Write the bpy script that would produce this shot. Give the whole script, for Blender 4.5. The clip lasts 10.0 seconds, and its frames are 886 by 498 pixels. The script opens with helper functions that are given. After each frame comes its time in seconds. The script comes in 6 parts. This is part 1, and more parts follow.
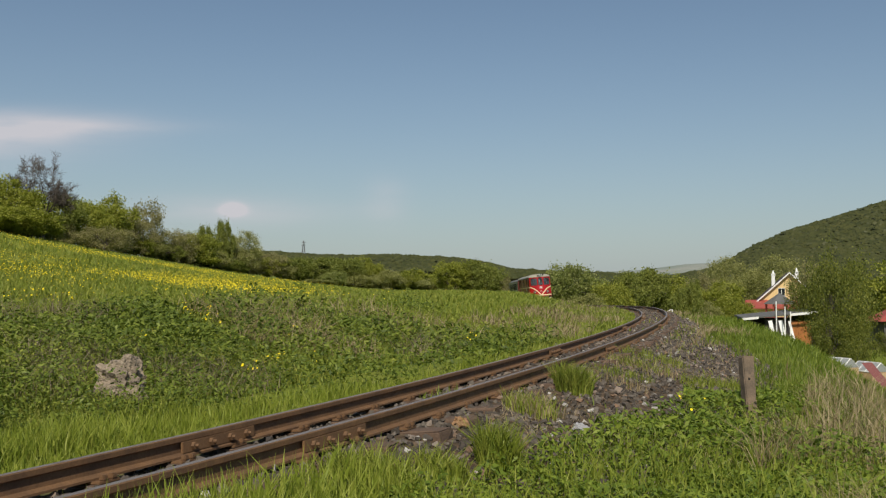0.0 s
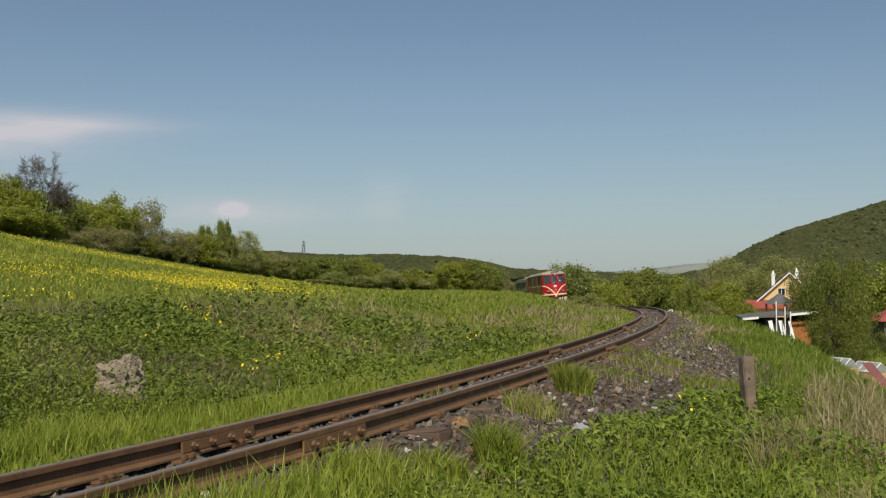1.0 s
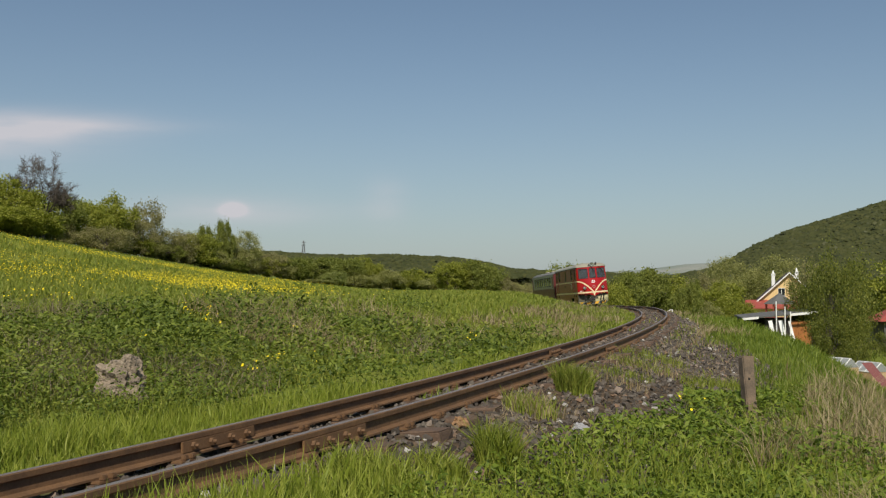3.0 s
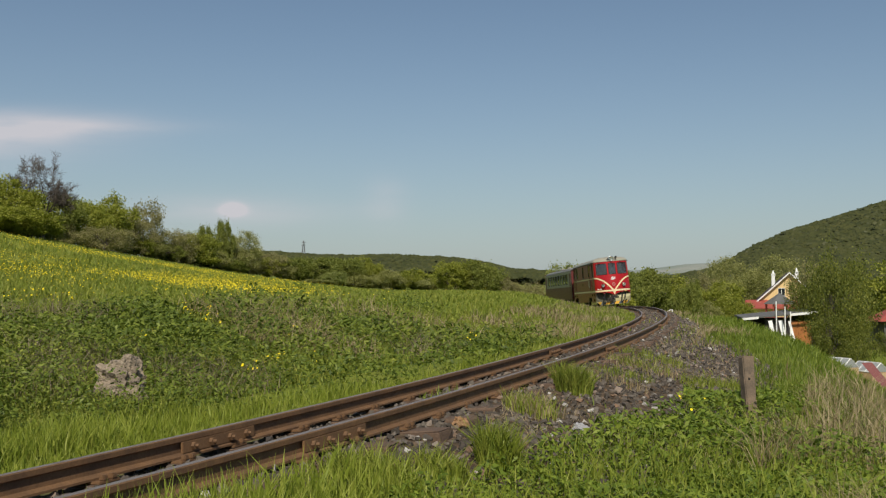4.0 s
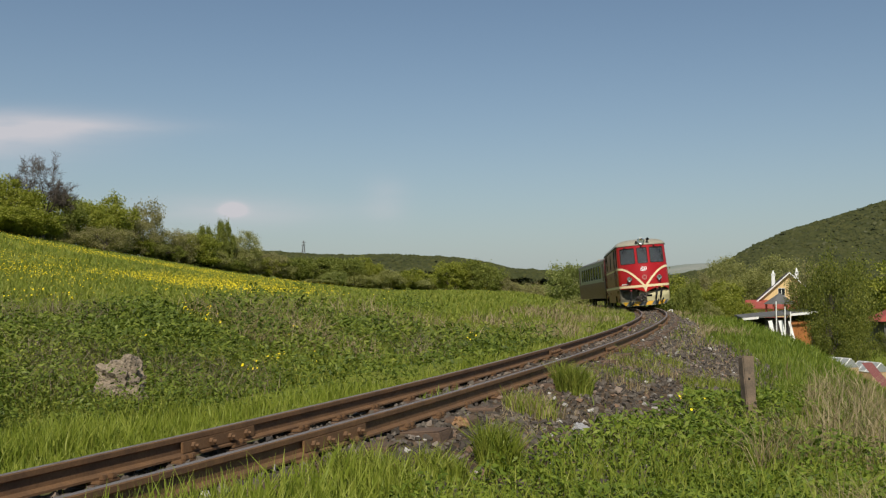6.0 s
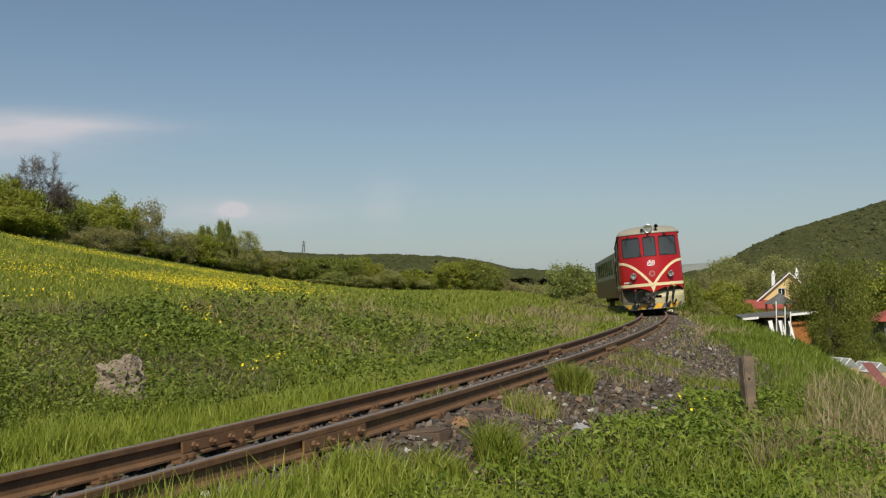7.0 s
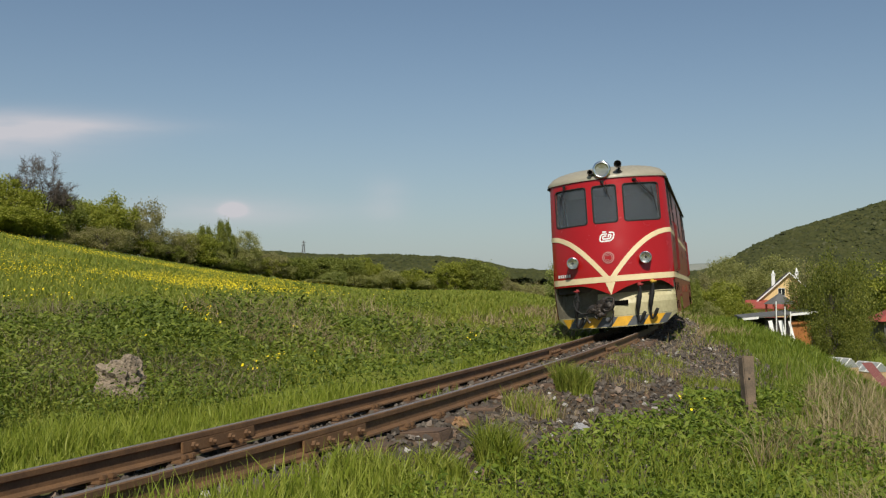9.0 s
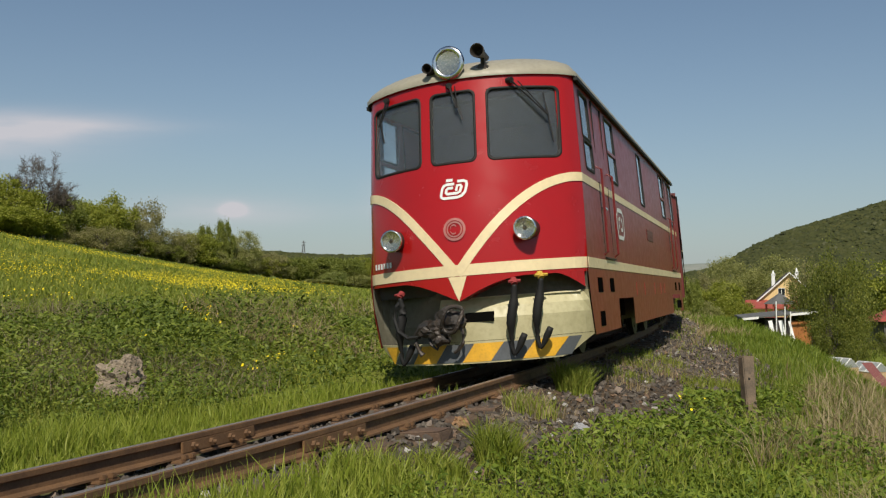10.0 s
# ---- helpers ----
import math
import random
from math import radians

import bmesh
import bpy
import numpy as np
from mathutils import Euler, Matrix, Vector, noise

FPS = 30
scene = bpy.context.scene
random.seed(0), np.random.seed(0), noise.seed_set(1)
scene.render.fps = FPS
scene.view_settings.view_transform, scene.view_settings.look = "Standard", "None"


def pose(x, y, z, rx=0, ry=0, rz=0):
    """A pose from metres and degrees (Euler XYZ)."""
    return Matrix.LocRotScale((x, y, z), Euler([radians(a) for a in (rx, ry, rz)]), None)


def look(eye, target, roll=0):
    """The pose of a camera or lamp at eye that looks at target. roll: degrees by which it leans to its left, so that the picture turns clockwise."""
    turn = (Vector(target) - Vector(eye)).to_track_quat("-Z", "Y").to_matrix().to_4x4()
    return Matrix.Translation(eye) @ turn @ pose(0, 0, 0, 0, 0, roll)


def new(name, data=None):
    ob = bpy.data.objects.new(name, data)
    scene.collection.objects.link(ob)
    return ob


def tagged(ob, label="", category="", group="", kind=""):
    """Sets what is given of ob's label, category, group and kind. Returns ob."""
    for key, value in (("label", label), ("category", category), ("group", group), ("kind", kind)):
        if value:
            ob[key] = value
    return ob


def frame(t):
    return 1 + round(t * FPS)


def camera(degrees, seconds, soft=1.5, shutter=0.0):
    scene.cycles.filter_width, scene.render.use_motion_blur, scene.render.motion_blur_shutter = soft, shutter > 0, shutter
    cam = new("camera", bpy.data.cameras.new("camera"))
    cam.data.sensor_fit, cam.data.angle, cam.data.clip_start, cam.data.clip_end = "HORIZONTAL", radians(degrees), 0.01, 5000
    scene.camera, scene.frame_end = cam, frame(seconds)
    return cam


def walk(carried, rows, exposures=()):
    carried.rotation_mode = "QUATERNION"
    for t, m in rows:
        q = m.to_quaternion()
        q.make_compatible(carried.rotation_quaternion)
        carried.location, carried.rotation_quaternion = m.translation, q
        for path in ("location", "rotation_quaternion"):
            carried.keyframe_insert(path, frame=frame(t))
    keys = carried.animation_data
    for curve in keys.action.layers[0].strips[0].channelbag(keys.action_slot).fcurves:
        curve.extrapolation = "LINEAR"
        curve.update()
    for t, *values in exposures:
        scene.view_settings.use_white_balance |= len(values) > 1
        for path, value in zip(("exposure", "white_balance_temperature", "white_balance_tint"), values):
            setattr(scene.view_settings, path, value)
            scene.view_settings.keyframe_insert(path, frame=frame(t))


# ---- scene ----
# camera: stands still beside the narrow-gauge line, 1.35 m above the verge
cam = camera(49.03, 10.0, soft=1.25)
EYE_Z = 0.843
CAM_POSE = pose(0, 0, EYE_Z, 90 + math.degrees(0.0402), 0, 0)
walk(cam, [(0.0, CAM_POSE), (10.0, CAM_POSE)], exposures=[(0.0, 0.0), (10.0, 0.0)])

# ---- sky and sun ----
SUN_EL, SUN_DIR = radians(47), Vector((-0.04, -1.0))


def make_world():
    w = bpy.data.worlds.new("sky")
    scene.world = w
    w.use_nodes = True
    n, l = w.node_tree.nodes, w.node_tree.links
    n.clear()
    out = n.new("ShaderNodeOutputWorld")
    bg = n.new("ShaderNodeBackground")
    sky = n.new("ShaderNodeTexSky")
    sky.sky_type = "NISHITA"
    sky.sun_disc = False
    sky.sun_elevation = SUN_EL
    sky.sun_rotation = math.atan2(SUN_DIR.x, SUN_DIR.y)
    sky.air_density, sky.dust_density, sky.ozone_density = 1.0, 0.7, 1.6
    bg.inputs["Strength"].default_value = 0.076
    # thin wisps of cirrus: noise stretched along the horizon inside soft bounds
    co = n.new("ShaderNodeTexCoord")
    sep = n.new("ShaderNodeSeparateXYZ")
    l.new(co.outputs["Generated"], sep.inputs[0])

    def m(op, a, b=None, c=None):
        k = n.new("ShaderNodeMath")
        k.operation = op
        for i, v in enumerate((a, b, c)):
            if v is None:
                continue
            if isinstance(v, (int, float)):
                k.inputs[i].default_value = v
            else:
                l.new(v, k.inputs[i])
        return k.outputs[0]

    ysafe = m("MAXIMUM", sep.outputs[1], 0.05)
    az = m("DIVIDE", sep.outputs[0], ysafe)
    el = m("DIVIDE", sep.outputs[2], ysafe)
    comb = n.new("ShaderNodeCombineXYZ")
    l.new(m("MULTIPLY", az, 5.0), comb.inputs[0])
    l.new(m("MULTIPLY", el, 26.0), comb.inputs[1])
    noi = n.new("ShaderNodeTexNoise")
    noi.inputs["Scale"].default_value = 1.3
    noi.inputs["Detail"].default_value = 5
    l.new(comb.outputs[0], noi.inputs["Vector"])
    total = None
    for a0, e0, sa, se, k in ((-0.47, 0.167, 0.13, 0.014, 0.72), (-0.49, 0.150, 0.11, 0.024, 0.55), (-0.37, 0.166, 0.085, 0.008, 0.30), (-0.217, 0.081, 0.011, 0.0058, 2.0),
                              (-0.23, 0.078, 0.11, 0.016, 0.34), (-0.06, 0.088, 0.022, 0.022, 0.26)):
        d2 = m("ADD", m("POWER", m("ABSOLUTE", m("DIVIDE", m("SUBTRACT", az, a0), sa)), 2.0),
               m("POWER", m("ABSOLUTE", m("DIVIDE", m("SUBTRACT", el, e0), se)), 2.0))
        g = m("MULTIPLY", m("EXPONENT", m("MULTIPLY", d2, -1.0)), k)
        total = g if total is None else m("ADD", total, g)
    fac = m("MULTIPLY", total, m("MAXIMUM", m("MULTIPLY_ADD", noi.outputs["Fac"], 2.6, -0.35), 0.0))
    mix = n.new("ShaderNodeMixRGB")
    mix.inputs["Color2"].default_value = (8.0, 7.7, 8.1, 1)
    hue = n.new("ShaderNodeHueSaturation")
    hue.inputs["Saturation"].default_value = 0.95
    tint = n.new("ShaderNodeMixRGB")
    tint.blend_type = "MULTIPLY"
    tint.inputs["Fac"].default_value = 1.0
    tint.inputs["Color2"].default_value = (0.915, 1.0, 1.015, 1)
    l.new(sky.outputs[0], tint.inputs["Color1"])
    l.new(tint.outputs[0], hue.inputs["Color"])
    l.new(m("MINIMUM", fac, 0.85), mix.inputs["Fac"])
    # pale haze low over the horizon
    veil = n.new("ShaderNodeMixRGB")
    veil.inputs["Color2"].default_value = (5.0, 5.65, 6.0, 1)
    l.new(m("MULTIPLY", m("EXPONENT", m("MULTIPLY", m("MAXIMUM", sep.outputs[2], 0.0), -9.0)), 0.8), veil.inputs["Fac"])
    l.new(hue.outputs[0], veil.inputs["Color1"])
    l.new(veil.outputs[0], mix.inputs["Color1"])
    l.new(mix.outputs[0], bg.inputs["Color"])
    l.new(bg.outputs[0], out.inputs["Surface"])


make_world()
sun = new("sun", bpy.data.lights.new("sun", "SUN"))
sun.data.energy, sun.data.angle, sun.data.color = 4.6, radians(0.53), (1.0, 0.92, 0.79)
h = math.cos(SUN_EL)
sd = SUN_DIR.normalized()
sun.matrix_world = look((sd.x * h * 50, sd.y * h * 50, math.sin(SUN_EL) * 50), (0, 0, 0))

# ---- materials ----


def material(name, build):
    mat = bpy.data.materials.new(name)
    mat.use_nodes = True
    nt = mat.node_tree
    build(nt, nt.nodes["Principled BSDF"])
    return mat


def N(nt, kind, **kw):
    nd = nt.nodes.new(kind)
    for k, v in kw.items():
        nd.inputs[k.replace("_", " ")].default_value = v
    return nd


def ramp(nt, src, stops):
    r = nt.nodes.new("ShaderNodeValToRGB")
    el = r.color_ramp.elements
    while len(el) < len(stops):
        el.new(0.5)
    for e, (p, c) in zip(el, stops):
        e.position, e.color = p, (*c, 1)
    nt.links.new(src, r.inputs["Fac"])
    return r.outputs["Color"]


def coords(nt, space="Object"):
    return nt.nodes.new("ShaderNodeTexCoord").outputs[space]


def noise_of(nt, scale, detail=4, vec=None, rough=0.6):
    k = N(nt, "ShaderNodeTexNoise", Scale=scale, Detail=detail, Roughness=rough)
    nt.links.new(vec if vec is not None else coords(nt), k.inputs["Vector"])
    return k.outputs["Fac"]


def mixc(nt, fac, a, b, mode="MIX"):
    k = nt.nodes.new("ShaderNodeMixRGB")
    k.blend_type = mode
    for s, v in ((0, fac), (1, a), (2, b)):
        if isinstance(v, (int, float)):
            k.inputs[s].default_value = v
        elif isinstance(v, tuple):
            k.inputs[s].default_value = (*v, 1)
        else:
            nt.links.new(v, k.inputs[s])
    return k.outputs[0]


def bump(nt, bs, src, strength, dist):
    b = N(nt, "ShaderNodeBump", Strength=strength, Distance=dist)
    nt.links.new(src, b.inputs["Height"])
    nt.links.new(b.outputs[0], bs.inputs["Normal"])


def worn(name, base, dark, rough=0.5, scale=3.0, metal=0.0, amount=0.5, bump_k=0.15, bump_d=0.004, space="Object", spec=0.5, rv=0.12):
    """Paint, wood, stone or rust: a base colour with stains at two scales."""
    def build(nt, bs):
        v = coords(nt, space)
        a = noise_of(nt, scale, 5, v)
        b = noise_of(nt, scale * 9, 3, v)
        c1 = ramp(nt, a, [(0.38, base), (0.72, tuple(base[i] * (1 - amount) + dark[i] * amount for i in range(3)))])
        c2 = mixc(nt, ramp(nt, b, [(0.45, (0, 0, 0)), (0.75, (amount * 0.7,) * 3)]), c1, dark)
        nt.links.new(c2, bs.inputs["Base Color"])
        nt.links.new(ramp(nt, b, [(0.3, (max(rough - rv, 0.02),) * 3), (0.7, (min(rough + rv, 1),) * 3)]), bs.inputs["Roughness"])
        bs.inputs["Metallic"].default_value = metal
        bs.inputs["Specular IOR Level"].default_value = spec
        if bump_k:
            bump(nt, bs, b, bump_k, bump_d)
    return material(name, build)


def leafy(name, stops, rough=0.55, trans=0.25, scale=0.35):
    """Leaves and blades: colour varies from piece to piece and over the place; a little light passes through."""
    def build(nt, bs):
        geo = nt.nodes.new("ShaderNodeNewGeometry")
        v = noise_of(nt, scale, 3, geo.outputs["Position"])
        mix = N(nt, "ShaderNodeMath")
        mix.operation = "MULTIPLY_ADD"
        nt.links.new(geo.outputs["Random Per Island"], mix.inputs[0])
        mix.inputs[1].default_value = 0.55
        k = N(nt, "ShaderNodeMath")
        k.operation = "MULTIPLY"
        nt.links.new(v, k.inputs[0])
        k.inputs[1].default_value = 0.5
        nt.links.new(k.outputs[0], mix.inputs[2])
        col = ramp(nt, mix.outputs[0], stops)
        nt.links.new(col, bs.inputs["Base Color"])
        bs.inputs["Roughness"].default_value = rough
        bs.inputs["Specular IOR Level"].default_value = 0.25
        tr = nt.nodes.new("ShaderNodeBsdfTranslucent")
        nt.links.new(mixc(nt, 1.0, col, (0.88, 1.0, 0.55), "MULTIPLY"), tr.inputs["Color"])
        ms = N(nt, "ShaderNodeMixShader", Fac=trans)
        nt.links.new(bs.outputs[0], ms.inputs[1])
        nt.links.new(tr.outputs[0], ms.inputs[2])
        nt.links.new(ms.outputs[0], nt.nodes["Material Output"].inputs["Surface"])
    return material(name, build)


def plain_glass(name, tint=(0.75, 0.8, 0.82)):
    def build(nt, bs):
        bs.inputs["Base Color"].default_value = (*tint, 1)
        bs.inputs["Roughness"].default_value = 0.03
        bs.inputs["Transmission Weight"].default_value = 0.97
        bs.inputs["IOR"].default_value = 1.45
    return material(name, build)


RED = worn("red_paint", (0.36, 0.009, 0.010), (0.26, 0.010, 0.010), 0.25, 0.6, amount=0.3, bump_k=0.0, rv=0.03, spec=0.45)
# side red: darker and rougher than the front's, with brownish dust blotches
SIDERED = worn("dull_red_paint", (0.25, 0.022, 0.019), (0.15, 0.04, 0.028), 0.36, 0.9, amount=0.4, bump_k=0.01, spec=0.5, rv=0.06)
DARKRED = worn("dark_red_rail_paint", (0.16, 0.015, 0.014), (0.09, 0.015, 0.014), 0.4, 6.0, amount=0.4)
# darkness inside openings, painted as a black that reflects nothing
HOLESHADE = worn("hole_shade_black", (0.004, 0.004, 0.004), (0.008, 0.007, 0.006), 0.95, 6.0, spec=0.0)
# plough plate under the nose: the overhang's shade is put into the colour
SHADEPLATE = worn("shade_toned_plate", (0.13, 0.12, 0.085), (0.06, 0.055, 0.04), 0.8, 2.5, amount=0.5)
CREAM = worn("cream_paint", (0.80, 0.66, 0.40), (0.42, 0.33, 0.2), 0.45, 2.0, amount=0.3, bump_k=0.03)
BEIGE = worn("beige_paint", (0.50, 0.46, 0.27), (0.22, 0.18, 0.09), 0.5, 2.2, amount=0.45, bump_k=0.05)
ROOFGREY = worn("roof_grey_paint", (0.34, 0.315, 0.24), (0.19, 0.175, 0.14), 0.5, 1.8, amount=0.4)
BLACK = worn("black_rubber", (0.012, 0.012, 0.012), (0.03, 0.028, 0.025), 0.65, 6.0, amount=0.4, spec=0.3)
DARKMETAL = worn("oily_metal", (0.035, 0.032, 0.03), (0.09, 0.06, 0.04), 0.55, 5.0, amount=0.5, metal=0.3)
CHROME = worn("bright_metal", (0.75, 0.75, 0.74), (0.4, 0.4, 0.38), 0.2, 6.0, amount=0.25, metal=1.0, bump_k=0)
YELLOW = worn("yellow_paint", (0.78, 0.42, 0.03), (0.3, 0.17, 0.03), 0.5, 5.0, amount=0.4)
GREYSTRIPE = worn("slate_paint", (0.10, 0.11, 0.12), (0.05, 0.05, 0.05), 0.5, 5.0, amount=0.4)
WHITE = worn("white_paint", (0.78, 0.78, 0.76), (0.45, 0.43, 0.38), 0.5, 5.0, amount=0.25)
COACHCREAM = worn("coach_cream_paint", (0.38, 0.35, 0.25), (0.26, 0.24, 0.18), 0.5, 1.5, amount=0.35)
COACHRED = worn("coach_red_paint", (0.13, 0.022, 0.02), (0.06, 0.016, 0.015), 0.45, 1.5, amount=0.35)
INTERIOR = worn("cab_interior_grey", (0.26, 0.29, 0.28), (0.15, 0.17, 0.16), 0.7, 3.0, amount=0.3)
GLASS = plain_glass("window_glass")
LAMPGLASS = plain_glass("lamp_glass", (0.82, 0.74, 0.58))
RUST = worn("rusty_rail_side", (0.165, 0.088, 0.038), (0.07, 0.038, 0.02), 0.75, 6.0, amount=0.7, bump_k=0.4, space="Object")
RAILTOP = worn("polished_rail_head", (0.24, 0.205, 0.18), (0.13, 0.09, 0.065), 0.48, 9.0, amount=0.6, metal=0.35, bump_k=0.1)
SLEEPER = worn("creosoted_wood", (0.12, 0.075, 0.048), (0.045, 0.032, 0.024), 0.85, 4.0, amount=0.7, bump_k=0.7, bump_d=0.01)
POSTWOOD = worn("weathered_post_wood", (0.23, 0.165, 0.11), (0.07, 0.06, 0.05), 0.85, 7.0, amount=0.8, bump_k=0.8, bump_d=0.01)


def glow_stone(nt, bs):
    geo = nt.nodes.new("ShaderNodeNewGeometry")
    col = ramp(nt, geo.outputs["Random Per Island"], [(0.0, (0.045, 0.036, 0.028)), (0.5, (0.094, 0.077, 0.060)), (0.86, (0.168, 0.142, 0.115)), (0.94, (0.20, 0.12, 0.07)), (0.985, (0.30, 0.28, 0.25)), (1.0, (0.50, 0.48, 0.44))])
    b = noise_of(nt, 40, 4, geo.outputs["Position"])
    nt.links.new(mixc(nt, 0.5, col, ramp(nt, b, [(0.3, (0.35,) * 3), (0.7, (1.2,) * 3)]), "MULTIPLY"), bs.inputs["Base Color"])
    bs.inputs["Roughness"].default_value = 0.9
    bump(nt, bs, b, 0.6, 0.01)


STONES = material("ballast_stone", glow_stone)
BLADE_BRIGHT = leafy("bright_grass_blade", [(0.1, (0.094, 0.133, 0.0135)), (0.5, (0.184, 0.228, 0.024)), (0.85, (0.30, 0.310, 0.060)), (1.0, (0.47, 0.37, 0.18))])
BLADE_LUSH = leafy("lush_grass_blade", [(0.1, (0.112, 0.155, 0.016)), (0.5, (0.22, 0.27, 0.030)), (0.85, (0.35, 0.37, 0.072)), (1.0, (0.50, 0.42, 0.20))], trans=0.32)
BLADE_BANK = leafy("bank_grass_blade", [(0.1, (0.062, 0.100, 0.010)), (0.5, (0.130, 0.180, 0.019)), (0.85, (0.23, 0.265, 0.042)), (1.0, (0.40, 0.34, 0.15))])
BLADE_MEADOW = leafy("meadow_grass_blade", [(0.1, (0.0949, 0.138, 0.0189)), (0.5, (0.184, 0.225, 0.0294)), (0.85, (0.309, 0.313, 0.063)), (1.0, (0.498, 0.352, 0.179))])
BLADE_DRY = leafy("dry_grass_stalk", [(0.1, (0.164, 0.12, 0.0585)), (0.5, (0.279, 0.216, 0.117)), (1.0, (0.426, 0.352, 0.218))], trans=0.15)
DEADSTEM = leafy("dead_stem", [(0.1, (0.085, 0.066, 0.040)), (0.5, (0.17, 0.135, 0.085)), (1.0, (0.30, 0.245, 0.16))], trans=0.05)
WEED = leafy("nettle_leaf", [(0.1, (0.036, 0.058, 0.0095)), (0.45, (0.095, 0.135, 0.018)), (0.8, (0.20, 0.24, 0.036)), (1.0, (0.38, 0.37, 0.13))])
ELDER = leafy("ground_elder_leaf", [(0.1, (0.040, 0.068, 0.009)), (0.45, (0.115, 0.170, 0.018)), (0.8, (0.22, 0.27, 0.036)), (1.0, (0.38, 0.39, 0.11))])
DANDELION = leafy("yellow_petal", [(0.0, (0.66, 0.50, 0.01)), (1.0, (0.82, 0.66, 0.02))], trans=0.1)
LEAF_A = leafy("spring_leaf", [(0.1, (0.145, 0.178, 0.0290)), (0.5, (0.268, 0.285, 0.040)), (0.9, (0.41, 0.405, 0.080))], scale=0.6, trans=0.4)
LEAF_B = leafy("dark_leaf", [(0.1, (0.108, 0.136, 0.030)), (0.5, (0.195, 0.222, 0.044)), (0.9, (0.31, 0.32, 0.076))], scale=0.6, trans=0.4)
LEAF_G = leafy("garden_leaf", [(0.1, (0.065, 0.085, 0.015)), (0.5, (0.142, 0.162, 0.028)), (0.9, (0.28, 0.28, 0.055))], scale=0.6, trans=0.35)
LEAF_C = leafy("willow_leaf", [(0.1, (0.186, 0.195, 0.066)), (0.5, (0.296, 0.297, 0.099)), (0.9, (0.417, 0.391, 0.165))], scale=0.6, trans=0.4)
LEAF_D = leafy("brownish_bud_leaf", [(0.1, (0.176, 0.159, 0.0726)), (0.5, (0.276, 0.251, 0.109)), (0.9, (0.376, 0.344, 0.157))], scale=0.6, trans=0.4)
LEAF_BLOOM = leafy("blossom_leaf", [(0.1, (0.153, 0.184, 0.0495)), (0.55, (0.255, 0.291, 0.077)), (0.8, (0.368, 0.368, 0.143)), (1.0, (0.715, 0.66, 0.528))], scale=0.6, trans=0.4)
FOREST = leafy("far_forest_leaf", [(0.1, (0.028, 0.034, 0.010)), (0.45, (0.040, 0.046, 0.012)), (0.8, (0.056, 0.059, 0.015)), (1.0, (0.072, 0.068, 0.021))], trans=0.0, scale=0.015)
BARK = worn("grey_bark", (0.13, 0.105, 0.085), (0.05, 0.04, 0.033), 0.9, 5.0, amount=0.7, bump_k=0.8, bump_d=0.03)


def ground_mat(nt, bs):
    geo = nt.nodes.new("ShaderNodeNewGeometry")
    P = geo.outputs["Position"]
    big, mid, fine = noise_of(nt, 0.035, 4, P), noise_of(nt, 0.6, 5, P), noise_of(nt, 9, 5, P)
    green = ramp(nt, mid, [(0.3, (0.105, 0.135, 0.022)), (0.5, (0.165, 0.20, 0.03)), (0.7, (0.22, 0.235, 0.045))])
    green = mixc(nt, ramp(nt, big, [(0.45, (0, 0, 0)), (0.65, (0.6,) * 3)]), green, (0.15, 0.19, 0.05))
    soil = ramp(nt, fine, [(0.3, (0.05, 0.036, 0.024)), (0.7, (0.14, 0.10, 0.065))])
    att = nt.nodes.new("ShaderNodeAttribute")
    att.attribute_name = "bare"
    c = mixc(nt, att.outputs["Fac"], green, soil)
    # distance haze put into the colour: far ground turns pale grey-green
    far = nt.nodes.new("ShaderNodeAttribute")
    far.attribute_name = "far_haze"
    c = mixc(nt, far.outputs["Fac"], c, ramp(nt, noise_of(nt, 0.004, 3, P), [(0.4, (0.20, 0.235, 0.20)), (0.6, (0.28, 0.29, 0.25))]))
    c = mixc(nt, 0.5, c, ramp(nt, fine, [(0.3, (0.5,) * 3), (0.7, (1.25,) * 3)]), "MULTIPLY")
    nt.links.new(c, bs.inputs["Base Color"])
    bs.inputs["Roughness"].default_value = 0.95
    bs.inputs["Specular IOR Level"].default_value = 0.1
    bump(nt, bs, fine, 0.8, 0.05)


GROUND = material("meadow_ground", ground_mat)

# ---- helpers for meshes ----


def obj(name, bm, mat, parent=None, label="", smooth=False):
    me = bpy.data.meshes.new(name)
    bm.normal_update()
    bm.to_mesh(me)
    bm.free()
    if smooth:
        me.shade_smooth()
    me.materials.append(mat)
    ob = new(name, me)
    if parent is not None:
        ob.parent = parent
    if label:
        ob["label"] = label
    return ob


def part(name, bm, mat, parent, label="", smooth=False):
    return obj(name, bm, mat, parent, label, smooth)


def raw(name, verts, faces, mat, parent=None, label="", smooth=False):
    me = bpy.data.meshes.new(name)
    me.from_pydata([tuple(v) for v in verts], [], [tuple(f) for f in faces])
    me.update()
    if smooth:
        me.shade_smooth()
    me.materials.append(mat)
    ob = new(name, me)
    if parent is not None:
        ob.parent = parent
    if label:
        ob["label"] = label
    return ob


